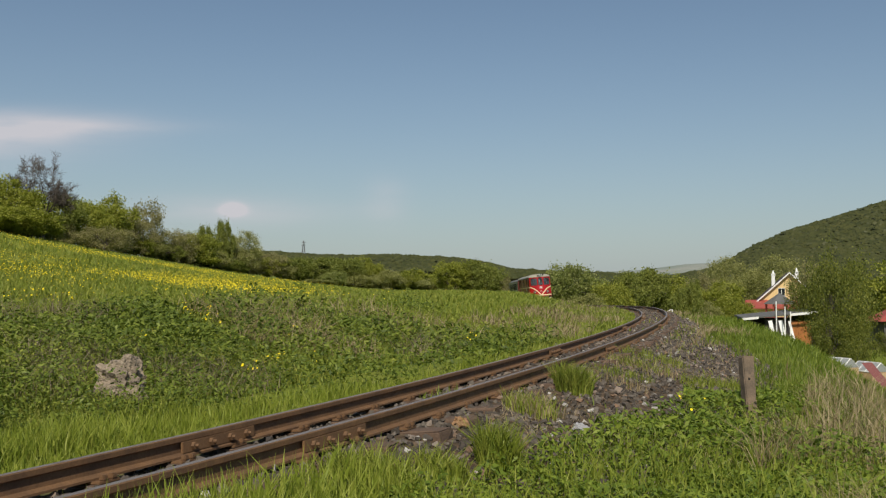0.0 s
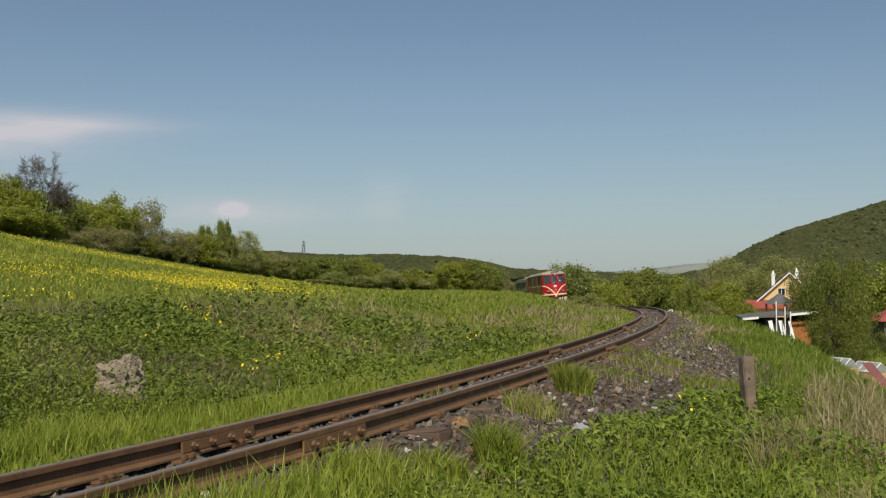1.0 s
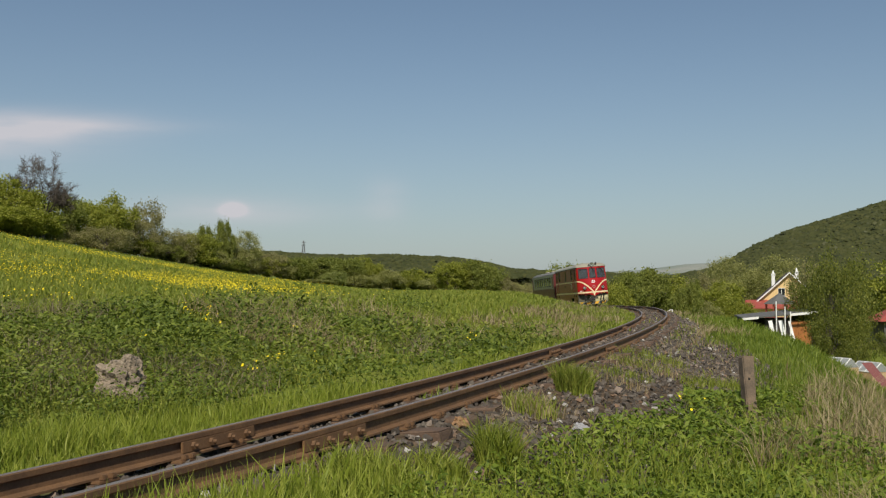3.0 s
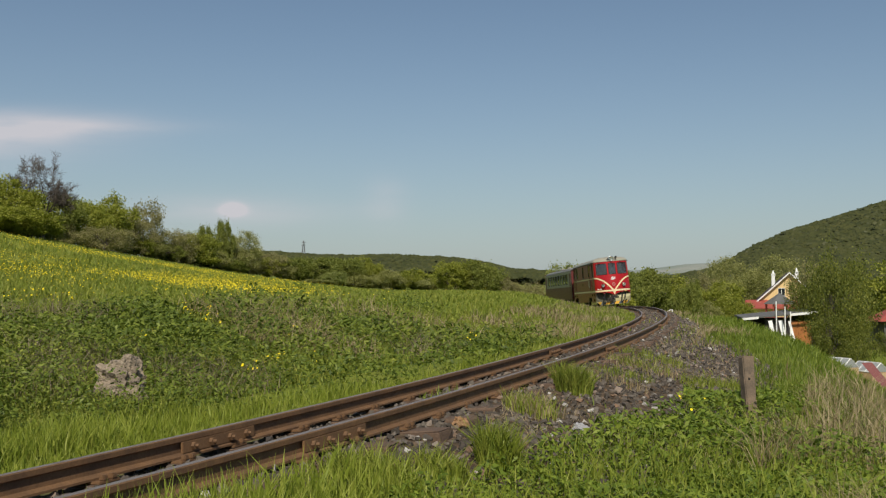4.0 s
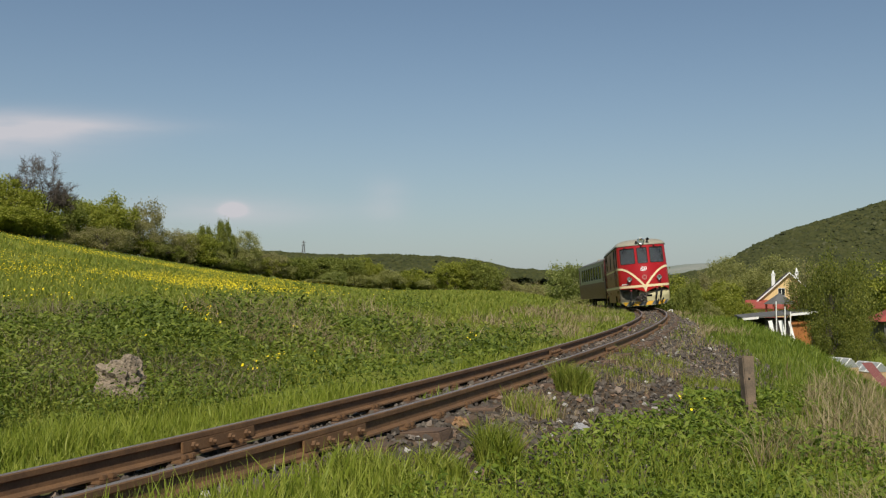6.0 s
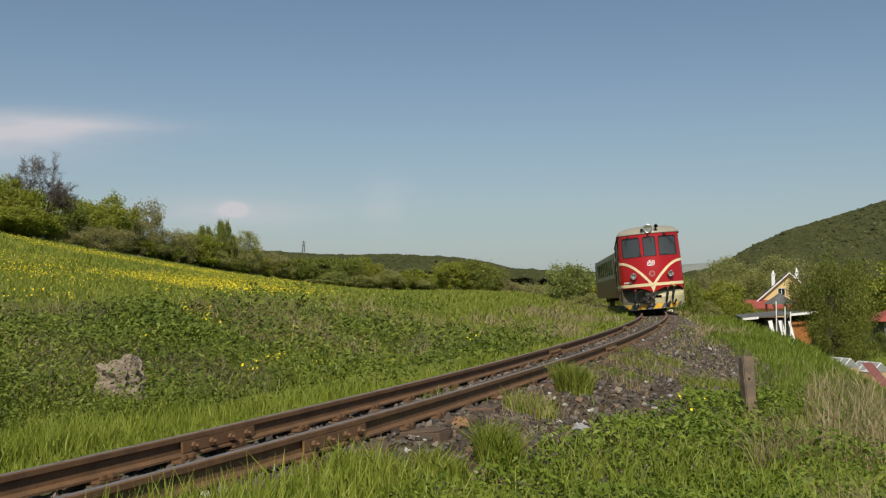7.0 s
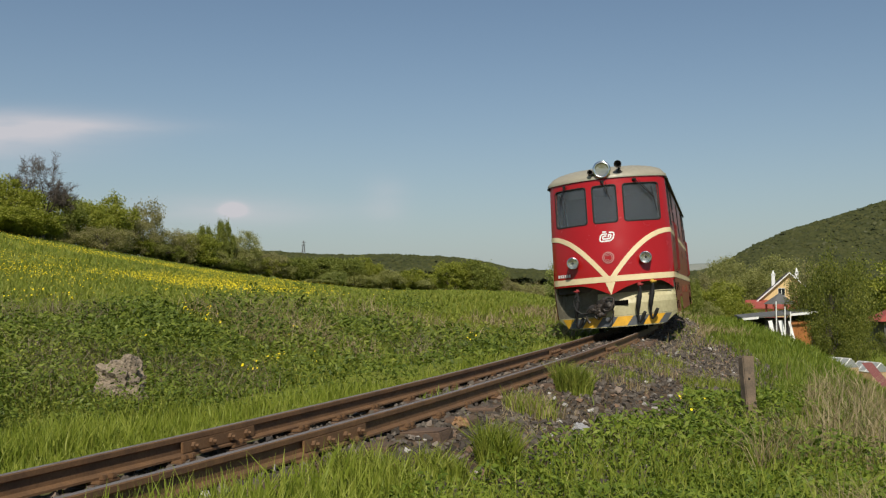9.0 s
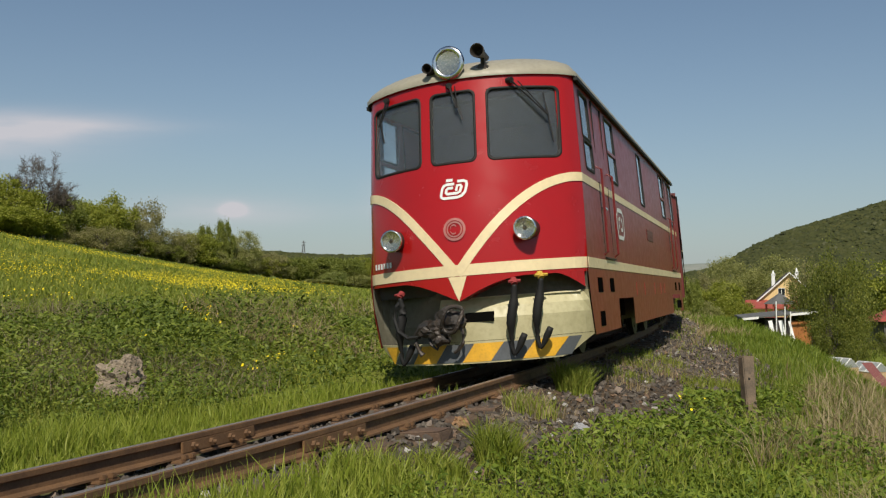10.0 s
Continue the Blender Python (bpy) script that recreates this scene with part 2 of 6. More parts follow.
def quads(name, V, mat, corners=4):
    """One mesh from an array of separate polygons, shape (n, corners, 3)."""
    n = len(V)
    me = bpy.data.meshes.new(name)
    me.vertices.add(n * corners)
    me.vertices.foreach_set("co", np.asarray(V, np.float32).reshape(-1))
    me.loops.add(n * corners)
    me.loops.foreach_set("vertex_index", np.arange(n * corners, dtype=np.int32))
    me.polygons.add(n)
    me.polygons.foreach_set("loop_start", np.arange(0, n * corners, corners, dtype=np.int32))
    me.update(calc_edges=True)
    me.validate()
    me.materials.append(mat)
    return new(name, me)


def blade_mesh(name, V, mat):
    """One mesh of blades, each a quad and a pointed end on five shared corners, shape (n, 5, 3)."""
    n = len(V)
    me = bpy.data.meshes.new(name)
    me.vertices.add(n * 5)
    me.vertices.foreach_set("co", np.asarray(V, np.float32).reshape(-1))
    idx = (np.arange(n) * 5)[:, None] + np.array([0, 1, 2, 4, 4, 2, 3])
    me.loops.add(n * 7)
    me.loops.foreach_set("vertex_index", idx.astype(np.int32).reshape(-1))
    me.polygons.add(n * 2)
    me.polygons.foreach_set("loop_start", ((np.arange(n) * 7)[:, None] + np.array([0, 4])).astype(np.int32).reshape(-1))
    me.update(calc_edges=True)
    me.materials.append(mat)
    return new(name, me)


def box(bm, x0, x1, y0, y1, z0, z1, bev=0.0):
    vs = [bm.verts.new(c) for c in ((x0, y0, z0), (x1, y0, z0), (x1, y1, z0), (x0, y1, z0), (x0, y0, z1), (x1, y0, z1), (x1, y1, z1), (x0, y1, z1))]
    fs = [bm.faces.new([vs[i] for i in f]) for f in ((0, 3, 2, 1), (4, 5, 6, 7), (0, 1, 5, 4), (1, 2, 6, 5), (2, 3, 7, 6), (3, 0, 4, 7))]
    if bev:
        es = {e for f in fs for e in f.edges}
        bmesh.ops.bevel(bm, geom=list(es), offset=bev, segments=2, affect="EDGES", clamp_overlap=True)
    return vs


def boxed(x0, x1, y0, y1, z0, z1, bev=0.0):
    bm = bmesh.new()
    box(bm, x0, x1, y0, y1, z0, z1, bev)
    return bm


def tube(bm, pts, r, seg=8, caps=True):
    """A round bar through the points; r may be one radius or one for each point."""
    pts = [Vector(p) for p in pts]
    rs = r if isinstance(r, (list, tuple)) else [r] * len(pts)
    rings = []
    for i, p in enumerate(pts):
        d = (pts[min(i + 1, len(pts) - 1)] - pts[max(i - 1, 0)]).normalized()
        a = d.orthogonal().normalized() if abs(d.z) > 0.99 else d.cross(Vector((0, 0, 1))).normalized()
        b = d.cross(a)
        rings.append([bm.verts.new(p + (a * math.cos(2 * math.pi * k / seg) + b * math.sin(2 * math.pi * k / seg)) * rs[i]) for k in range(seg)])
    for A, B in zip(rings, rings[1:]):
        for k in range(seg):
            bm.faces.new((A[k], A[(k + 1) % seg], B[(k + 1) % seg], B[k]))
    if caps:
        bm.faces.new(rings[0][::-1])
        bm.faces.new(rings[-1])


def tubed(pts, r, seg=8):
    bm = bmesh.new()
    tube(bm, pts, r, seg)
    return bm


# ---- the line of the track: distance along it, curvature, height and cant ----
KS = np.array([-9, -3, 3, 8, 14, 20, 27, 34, 41, 48, 56, 66, 78, 92, 106, 145.0])
KK = [-0.0133, -0.0133, -0.0079, -0.0051, -0.0049, -0.0061, -0.0058, -0.0063, -0.0057, -0.0053, -0.0062, -0.0048, -0.0008, 0.0015, 0.001, 0.0]
KZ = [0, 0, 0, 0, 0, 0, -0.0288, -0.0436, -0.0782, -0.1583, -0.2771, -0.4359, -0.6291, -0.8272, -1.0251, -1.42]
S = np.arange(-30, 145.01, 0.25)
_k = np.interp(S, KS, KK)
_i3 = int(round((-3 + 30) / 0.25))
_c = np.concatenate([[0], np.cumsum((_k[1:] + _k[:-1]) / 2 * 0.25)])
TH = 0.422 + _c - _c[_i3]
_x = np.concatenate([[0], np.cumsum((np.sin(TH[1:]) + np.sin(TH[:-1])) / 2 * 0.25)])
_y = np.concatenate([[0], np.cumsum((np.cos(TH[1:]) + np.cos(TH[:-1])) / 2 * 0.25)])
TX, TY = -2.258 + _x - _x[_i3], 3.104 + _y - _y[_i3]
TZ = np.interp(S, KS, KZ)
TC = np.interp(S, [0, 15, 40, 90], [0.069, 0.0736, 0.0776, 0.0727])


def on_track(s):
    """Place, heading and cant at s metres along the line."""
    return Vector((np.interp(s, S, TX), np.interp(s, S, TY), np.interp(s, S, TZ))), float(np.interp(s, S, TH)), float(np.interp(s, S, TC))


def track_frame(s, side=0.0, up=0.0):
    """A matrix on the canted track: x across (away from the curve's centre), y along, z up."""
    p, th, c = on_track(s)
    m = Matrix.Translation(p) @ Matrix.Rotation(-th, 4, "Z") @ Matrix.Rotation(-c, 4, "Y")
    return m @ Matrix.Translation((side, 0, up))


def offsets(x, y):
    """Signed distance from the track's centre (right positive) and distance along it, for arrays of places."""
    x, y = np.asarray(x, float).ravel(), np.asarray(y, float).ravel()
    u, s = np.empty(len(x)), np.empty(len(x))
    TXs, TYs = TX[::2], TY[::2]
    for a in range(0, len(x), 4000):
        X, Y = x[a:a + 4000], y[a:a + 4000]
        i = ((X[:, None] - TXs) ** 2 + (Y[:, None] - TYs) ** 2).argmin(1) * 2
        dx, dy = X - TX[i], Y - TY[i]
        u[a:a + 4000] = dx * np.cos(TH[i]) - dy * np.sin(TH[i])
        s[a:a + 4000] = S[i] + dx * np.sin(TH[i]) + dy * np.cos(TH[i])
    return u, s


def sstep(v, a, b):
    t = np.clip((v - a) / (b - a), 0, 1)
    return t * t * (3 - 2 * t)


RIGHT = np.array([(0, -0.157), (0.5, -0.157), (0.95, -0.235), (1.7, -0.40), (2.6, -0.46), (3.7, -0.55), (4.3, -0.95), (6.5, -2.45), (10, -2.9), (25, -3.3), (38, -4.6), (100, -6.0), (400, -8), (4000, -8)])
RIDGE = np.array([(-3, 0.026), (-0.456, 0.026), (-0.18, 0.030), (-0.107, 0.026), (-0.05, 0.027), (0.01, 0.024), (0.045, 0.019), (0.068, 0.0125), (0.11, 0.010), (0.17, 0.008), (0.236, 0.005), (0.275, 0.011), (0.294, 0.018),
                  (0.323, 0.0335), (0.358, 0.048), (0.387, 0.0555), (0.416, 0.063), (0.456, 0.0735), (0.6, 0.11), (1.5, 0.12), (3, 0.05)])


def height(x, y, fine=True):
    """The ground's height: verge, ballast bank, cutting, sloping meadow, valley and hills."""
    x, y = np.asarray(x, float), np.asarray(y, float)
    shp = x.shape
    x, y = x.ravel(), y.ravel()
    u, s = offsets(x, y)
    rz = np.interp(s, KS, KZ)
    zr = np.interp(u, RIGHT[:, 0], RIGHT[:, 1]) + rz * np.clip(1 - (np.abs(u) - 6) / 20, 0, 1)
    yy = np.maximum(y, 5.0)
    az = np.clip(x / yy, -0.62, 0.6)
    d = yy
    A = 0.0737 * np.clip((-az - 0.05) / 0.406, 0, None) ** 1.4
    edge = np.interp(az, [-0.456, -0.194, -0.084, 0.1], [90, 150, 170, 190])
    zl = 0.42 + A * np.clip(np.minimum(d, edge) - 14, 0, None) - 0.03 * np.clip(d - edge, 0, 150)
    near = np.interp(-u, [0, 0.8, 1.3, 2.2, 3.0], [-0.157, -0.165, -0.2, -0.2, -0.1]) + rz * np.clip(1 + (u + 2) / 6, 0, 1)
    b = sstep(-u, 2.2, 6.5)
    zl = near * (1 - b) + zl * b
    z = np.where(u > 0, zr, zl) + 0.073 * u * np.clip((1.5 - np.abs(u)) / 0.9, 0, 1) * (s < 140)
    dd = np.hypot(x, y)
    rid = np.interp(np.where(y > 1, x / np.maximum(y, 1), np.sign(x) * 3), RIDGE[:, 0], RIDGE[:, 1])
    k = sstep(dd, 230, 620)
    z = z * (1 - k) + (EYE_Z + rid * np.minimum(dd, 680) * k) * k
    z = z * (1 - sstep(dd, 760, 1100)) - 10 * sstep(dd, 760, 1100)
    z = z + sstep(dd, 1500, 2600) * (10 + 2600 * np.interp(x / np.maximum(np.abs(y), 1), [-1, 0.1, 0.2, 0.25, 0.3, 0.5], [0.012, 0.014, 0.018, 0.024, 0.026, 0.02]))
    if fine:
        w = np.sin(x * 1.7 + np.sin(y * 1.1)) * np.sin(y * 1.9 + np.cos(x * 0.8)) * 0.02 + np.sin(x * 0.31 + 1) * np.sin(y * 0.27) * 0.06
        z = z + w * np.clip((np.abs(u) - 1.6) / 1.5, 0, 1) * np.clip(dd / 4, 0.3, 1)
    return z.reshape(shp)


def ground_z(x, y):
    return float(height(np.array([x]), np.array([y]))[0])


def make_ground():
    ang = np.concatenate([np.arange(-36, 36.01, 0.4), np.arange(42, 324, 6)])
    rad = [0.4]
    while rad[-1] < 3600:
        rad.append(rad[-1] * 1.033)
    rad = np.array(rad)
    a = np.radians(ang)
    X, Y = np.outer(rad, np.sin(a)), np.outer(rad, np.cos(a))
    Z = height(X, Y)
    n, m = X.shape
    verts = np.stack([X, Y, Z], -1).reshape(-1, 3).tolist() + [(0, 0, float(height(np.array([0.0]), np.array([0.01]))[0]))]
    faces = []
    for i in range(n - 1):
        for j in range(m):
            k = (j + 1) % m
            faces.append((i * m + j, i * m + k, (i + 1) * m + k, (i + 1) * m + j))
    faces += [(n * m, (j + 1) % m, j) for j in range(m)]
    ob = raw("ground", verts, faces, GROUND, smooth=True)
    u, s = offsets(X, Y)
    bare = np.clip(1 - (np.abs(u - 0.65) - np.where(u > 0.65, np.interp(s, [2, 5, 12, 18], [1.0, 1.6, 1.6, 1.0]), 1.0)) / 0.7, 0, 1)
    bare = np.append(bare, 0)
    at = ob.data.attributes.new("bare", "FLOAT", "POINT")
    at.data.foreach_set("value", bare.astype(np.float32))
    # weight of the painted haze, rising from 900 to 1400 m
    at = ob.data.attributes.new("far_haze", "FLOAT", "POINT")
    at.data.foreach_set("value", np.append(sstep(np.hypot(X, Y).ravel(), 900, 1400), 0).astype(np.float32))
    tagged(ob, "grassy ground with a railway bank and sloping meadow", "ground", kind="structure")


make_ground()

# ---- the track ----


def make_track():
    tr = tagged(new("railway_track"), "rusty narrow-gauge railway track on stone ballast curving through grass", "railway track", kind="structure")
    prof = [(-0.05, -0.125), (0.05, -0.125), (0.05, -0.113), (0.012, -0.098), (0.009, -0.042), (0.029, -0.032), (0.030, -0.006), (0.024, 0.0), (-0.024, 0.0), (-0.030, -0.006), (-0.029, -0.032), (-0.009, -0.042), (-0.012, -0.098), (-0.05, -0.113)]
    ss = list(np.arange(-30, 140, 0.5))
    for side in (-0.41, 0.41):
        verts, faces = [], []
        for s in ss:
            m = track_frame(s, side)
            verts += [m @ Vector((a, 0, b)) for a, b in prof]
        n = len(prof)
        for i in range(len(ss) - 1):
            for k in range(n):
                faces.append((i * n + k, i * n + (k + 1) % n, (i + 1) * n + (k + 1) % n, (i + 1) * n + k))
        rail = raw("rail", verts, faces, RUST, tr, "rusty steel rail with a worn shiny top")
        rail.data.materials.append(RAILTOP)
        for p in rail.data.polygons:
            if p.index % n == 7:
                p.material_index = 1
        # joints: fishplates with bolts every 9 m, the first one in front of the camera
        for s0 in np.arange(0.1, 70, 9.0):
            for inner in (-1, 1):
                bm = bmesh.new()
                x = 0.02 * inner
                box(bm, min(x, x + 0.016 * inner), max(x, x + 0.016 * inner), -0.38, 0.38, -0.104, -0.036, 0.003)
                fp = part("fishplate", bm, RUST, rail)
                fp.matrix_local = track_frame(s0, side)
                for b in (-0.28, -0.1, 0.1, 0.28):
                    bm = tubed([(0, 0, 0), (0.022 * inner, 0, 0)], 0.024, 6)
                    tube(bm, [(0.02 * inner, 0, 0), (0.045 * inner, 0, 0)], 0.012, 6)
                    nut = part("bolt", bm, RUST, rail)
                    nut.matrix_local = track_frame(s0 + b, side) @ Matrix.Translation((0.036 * inner, 0, -0.07))
    # sleepers, each with plates and spikes of its own
    rng = random.Random(5)
    meshes = []
    for v in range(5):
        bm = bmesh.new()
        box(bm, -0.75, 0.75, -0.11, 0.11, -0.29, -0.142, 0.012)
        bmesh.ops.subdivide_edges(bm, edges=[e for e in bm.edges if abs(e.verts[0].co.x - e.verts[1].co.x) > 1], cuts=7)
        for q in bm.verts:
            q.co += Vector((rng.uniform(-0.012, 0.012), rng.uniform(-0.007, 0.007), rng.uniform(-0.006, 0.003)))
        ob = part("sleeper", bm, SLEEPER, tr)
        meshes.append(ob)
    plate = boxed(-0.09, 0.09, -0.075, 0.075, -0.142, -0.126, 0.003)
    for side in (-0.075, 0.075):
        box(plate, side - 0.018, side + 0.018, -0.05, -0.014, -0.126, -0.098, 0.005)
        box(plate, side - 0.018, side + 0.018, 0.014, 0.05, -0.126, -0.098, 0.005)
    plate_ob = part("rail_plate", plate, RUST, meshes[0])
    k = 0
    for s in np.arange(-29.38, 120, 0.66):
        if k < 5:
            ob = meshes[k]
        else:
            ob = new("sleeper", meshes[k % 5].data)
            ob.parent = tr
        ob.matrix_local = track_frame(s + rng.uniform(-0.04, 0.04), rng.uniform(-0.04, 0.04)) @ Matrix.Rotation(rng.uniform(-0.03, 0.03), 4, "Z")
        if s < 45:
            for side in (-0.41, 0.41):
                p = plate_ob if (k == 0 and side < 0) else new("rail_plate", plate_ob.data)
                p.parent = ob
                p.matrix_local = Matrix.Translation((side, 0, 0))
        k += 1


make_track()

# ---- the train ----
HW = 1.10          # half the body's width
LOCO_L = 11.9      # nose corner to rear corner is 11.0, the two bowed ends 0.45 each


def bow(z):
    """How far the middle of the bowed end stands before its corners, by height."""
    return float(np.interp(z, [0.1, 0.7, 1.0, 1.4, 1.9, 2.85], [0.50, 0.58, 0.58, 0.60, 0.56, 0.52]))


def rake(z):
    """How far the front leans back above the belt, by height."""
    return float(np.interp(z, [1.0, 1.85, 2.87], [0.0, 0.09, 0.21]))


def half_width(z):
    return float(np.interp(z, [0.4, 1.0, 1.9, 2.85], [1.115, 1.115, 1.105, 1.075]))


def nose(u, z, off=0.0):
    """A point of the front at u across and z high, off metres proud of it."""
    w = half_width(z)
    t = min(abs(u) / w, 1.0)
    y = rake(z) - bow(z) * (1 - t ** 2.1) + 0.07 * max(0.0, (t - 0.90) / 0.10) ** 2
    dy = bow(z) * 2.1 * t ** 1.1 / w * (1 if u > 0 else -1)
    n = Vector((dy, -1, 0)).normalized()
    return Vector((u, y, z)) + n * off


def nose_patch(outline, off, z_steps=1):
    """A flat-cut patch that lies on the front: outline in (u, z)."""
    bm = bmesh.new()
    vs = [bm.verts.new(nose(u, z, off)) for u, z in outline]
    bm.faces.new(vs)
    return bm


def rounded(u0, u1, z0, z1, r, n=4):
    out = []
    for cx, cz, a0 in ((u1 - r, z1 - r, 0), (u0 + r, z1 - r, 90), (u0 + r, z0 + r, 180), (u1 - r, z0 + r, 270)):
        for k in range(n + 1):
            a = radians(a0 + 90 * k / n)
            out.append((cx + r * math.cos(a), cz + r * math.sin(a)))
    return out


def grid_shell(us, zs, place, holes, thickness, name, mat, parent, label=""):
    """A curved sheet over the grid us x zs with the cells whose centre lies in a hole left open."""
    bm = bmesh.new()
    V = {}
    for i, u in enumerate(us):
        for j, z in enumerate(zs):
            V[i, j] = bm.verts.new(place(u, z))
    for i in range(len(us) - 1):
        for j in range(len(zs) - 1):
            cu, cz = (us[i] + us[i + 1]) / 2, (zs[j] + zs[j + 1]) / 2
            if any(a < cu < b and c < cz < d for a, b, c, d in holes):
                continue
            bm.faces.new((V[i, j], V[i + 1, j], V[i + 1, j + 1], V[i, j + 1]))
    bmesh.ops.delete(bm, geom=[v for v in bm.verts if not v.link_faces], context="VERTS")
    bmesh.ops.recalc_face_normals(bm, faces=bm.faces)
    ob = part(name, bm, mat, parent, label, smooth=True)
    return ob


def frame_ring(outer, inner, place, name, mat, parent, label=""):
    bm = bmesh.new()
    n = len(outer)
    A = [bm.verts.new(place(u, z, 0.002)) for u, z in outer]
    B = [bm.verts.new(place(u, z, 0.009)) for u, z in [(o[0] * 0.75 + i[0] * 0.25, o[1] * 0.75 + i[1] * 0.25) for o, i in zip(outer, inner)]]
    C = [bm.verts.new(place(u, z, 0.007)) for u, z in inner]
    E = [bm.verts.new(place(u, z, -0.03)) for u, z in inner]
    for P, Q in ((A, B), (B, C), (C, E)):
        for k in range(n):
            bm.faces.new((P[k], P[(k + 1) % n], Q[(k + 1) % n], Q[k]))
    bmesh.ops.recalc_face_normals(bm, faces=bm.faces)
    return part(name, bm, mat, parent, label, smooth=True)


def dense(outline, n=8, least=0.12):
    """More points along the long straight edges of an outline."""
    out = []
    for a, b in zip(outline, outline[1:] + outline[:1]):
        k = n if math.hypot(b[0] - a[0], b[1] - a[1]) > least else 1
        out += [(a[0] + (b[0] - a[0]) * i / k, a[1] + (b[1] - a[1]) * i / k) for i in range(k)]
    return out


def bent_pane(u0, u1, z0, z1, place, parent, off=-0.014, thick=0.005):
    """A sheet of glass that follows a surface curved across."""
    bm = bmesh.new()
    us = refine(u0, u1, 0.07)
    G = [[[bm.verts.new(place(u, z, off - d)) for z in (z0, (z0 + z1) / 2, z1)] for u in us] for d in (0.0, thick)]
    n = len(us)
    for i in range(n - 1):
        for j in range(2):
            bm.faces.new((G[0][i][j], G[0][i + 1][j], G[0][i + 1][j + 1], G[0][i][j + 1]))
            bm.faces.new((G[1][i][j + 1], G[1][i + 1][j + 1], G[1][i + 1][j], G[1][i][j]))
        for j in (0, 2):
            bm.faces.new((G[0][i][j], G[1][i][j], G[1][i + 1][j], G[0][i + 1][j]))
    for i in (0, n - 1):
        for j in range(2):
            bm.faces.new((G[0][i][j], G[0][i][j + 1], G[1][i][j + 1], G[1][i][j]))
    bmesh.ops.recalc_face_normals(bm, faces=bm.faces)
    ob = part("pane", bm, GLASS, parent, smooth=False)
    ob.visible_shadow = False
    return ob


def pane(inner, place, parent, off=-0.012):
    bm = bmesh.new()
    bm.faces.new([bm.verts.new(place(u, z, off)) for u, z in inner])
    bm.normal_update()
    geom = bmesh.ops.extrude_face_region(bm, geom=list(bm.faces))
    nrm = list(bm.faces)[0].normal.copy()
    for v in geom["geom"]:
        if isinstance(v, bmesh.types.BMVert):
            v.co -= nrm * 0.005
    bmesh.ops.recalc_face_normals(bm, faces=bm.faces)
    ob = part("pane", bm, GLASS, parent)
    ob.visible_shadow = False
    return ob


def refine(a, b, step):
    n = max(1, int(round((b - a) / step)))
    return [a + (b - a) * i / n for i in range(n + 1)]


def cuts(marks, step):
    out = []
    for a, b in zip(marks, marks[1:]):
        out += refine(a, b, step)[:-1]
    return out + [marks[-1]]


def ribbon(rows, name, mat, parent, label=""):
    """A thin raised strip from pairs of edge points (outer face) with rims towards the sheet."""
    bm = bmesh.new()
    R = [[bm.verts.new(p) for p in row] for row in rows]
    for A, B in zip(R, R[1:]):
        for k in range(len(A) - 1):
            bm.faces.new((A[k], A[k + 1], B[k + 1], B[k]))
    bmesh.ops.recalc_face_normals(bm, faces=bm.faces)
    return part(name, bm, mat, parent, label, smooth=False)


def wheelset(parent, y, r=0.40):
    """Two flanged wheels on an axle."""
    bm = bmesh.new()
    tube(bm, [(-0.5, 0, 0), (0.5, 0, 0)], 0.07, 10)
    for sx in (-1, 1):
        tube(bm, [(sx * 0.375, 0, 0), (sx * 0.392, 0, 0)], r + 0.025, 28)
        tube(bm, [(sx * 0.392, 0, 0), (sx * 0.475, 0, 0)], r, 28)
        tube(bm, [(sx * 0.475, 0, 0), (sx * 0.50, 0, 0)], [0.12, 0.10], 12)
        for k in range(5):
            a = 2 * math.pi * k / 5
            tube(bm, [(sx * 0.474, math.cos(a) * 0.24, math.sin(a) * 0.24), (sx * 0.484, math.cos(a) * 0.24, math.sin(a) * 0.24)], 0.05, 8)
    ob = part("wheelset", bm, DARKMETAL, parent)
    ob.location = (0, y, r)
    return ob


WHEELS = []


def bogie(parent, yc, base=1.3):
    bm = bmesh.new()
    for sx in (-1, 1):
        box(bm, sx * 0.60 - 0.05, sx * 0.60 + 0.05, yc - base * 0.92, yc + base * 0.92, 0.36, 0.56, 0.02)
        for dy in (-base / 2 - 0.15, base / 2 + 0.15):
            box(bm, sx * 0.60 - 0.08, sx * 0.60 + 0.08, yc + dy - 0.13, yc + dy + 0.13, 0.28, 0.55, 0.02)
        tube(bm, [(sx * 0.64, yc, 0.30), (sx * 0.64, yc, 0.60)], 0.09, 10)
    box(bm, -0.6, 0.6, yc - 0.14, yc + 0.14, 0.42, 0.62, 0.02)
    part("bogie_frame", bm, DARKMETAL, parent, "black oily bogie frame")
    for dy in (-base / 2 - 0.15, base / 2 + 0.15):
        WHEELS.append(wheelset(parent, yc + dy))


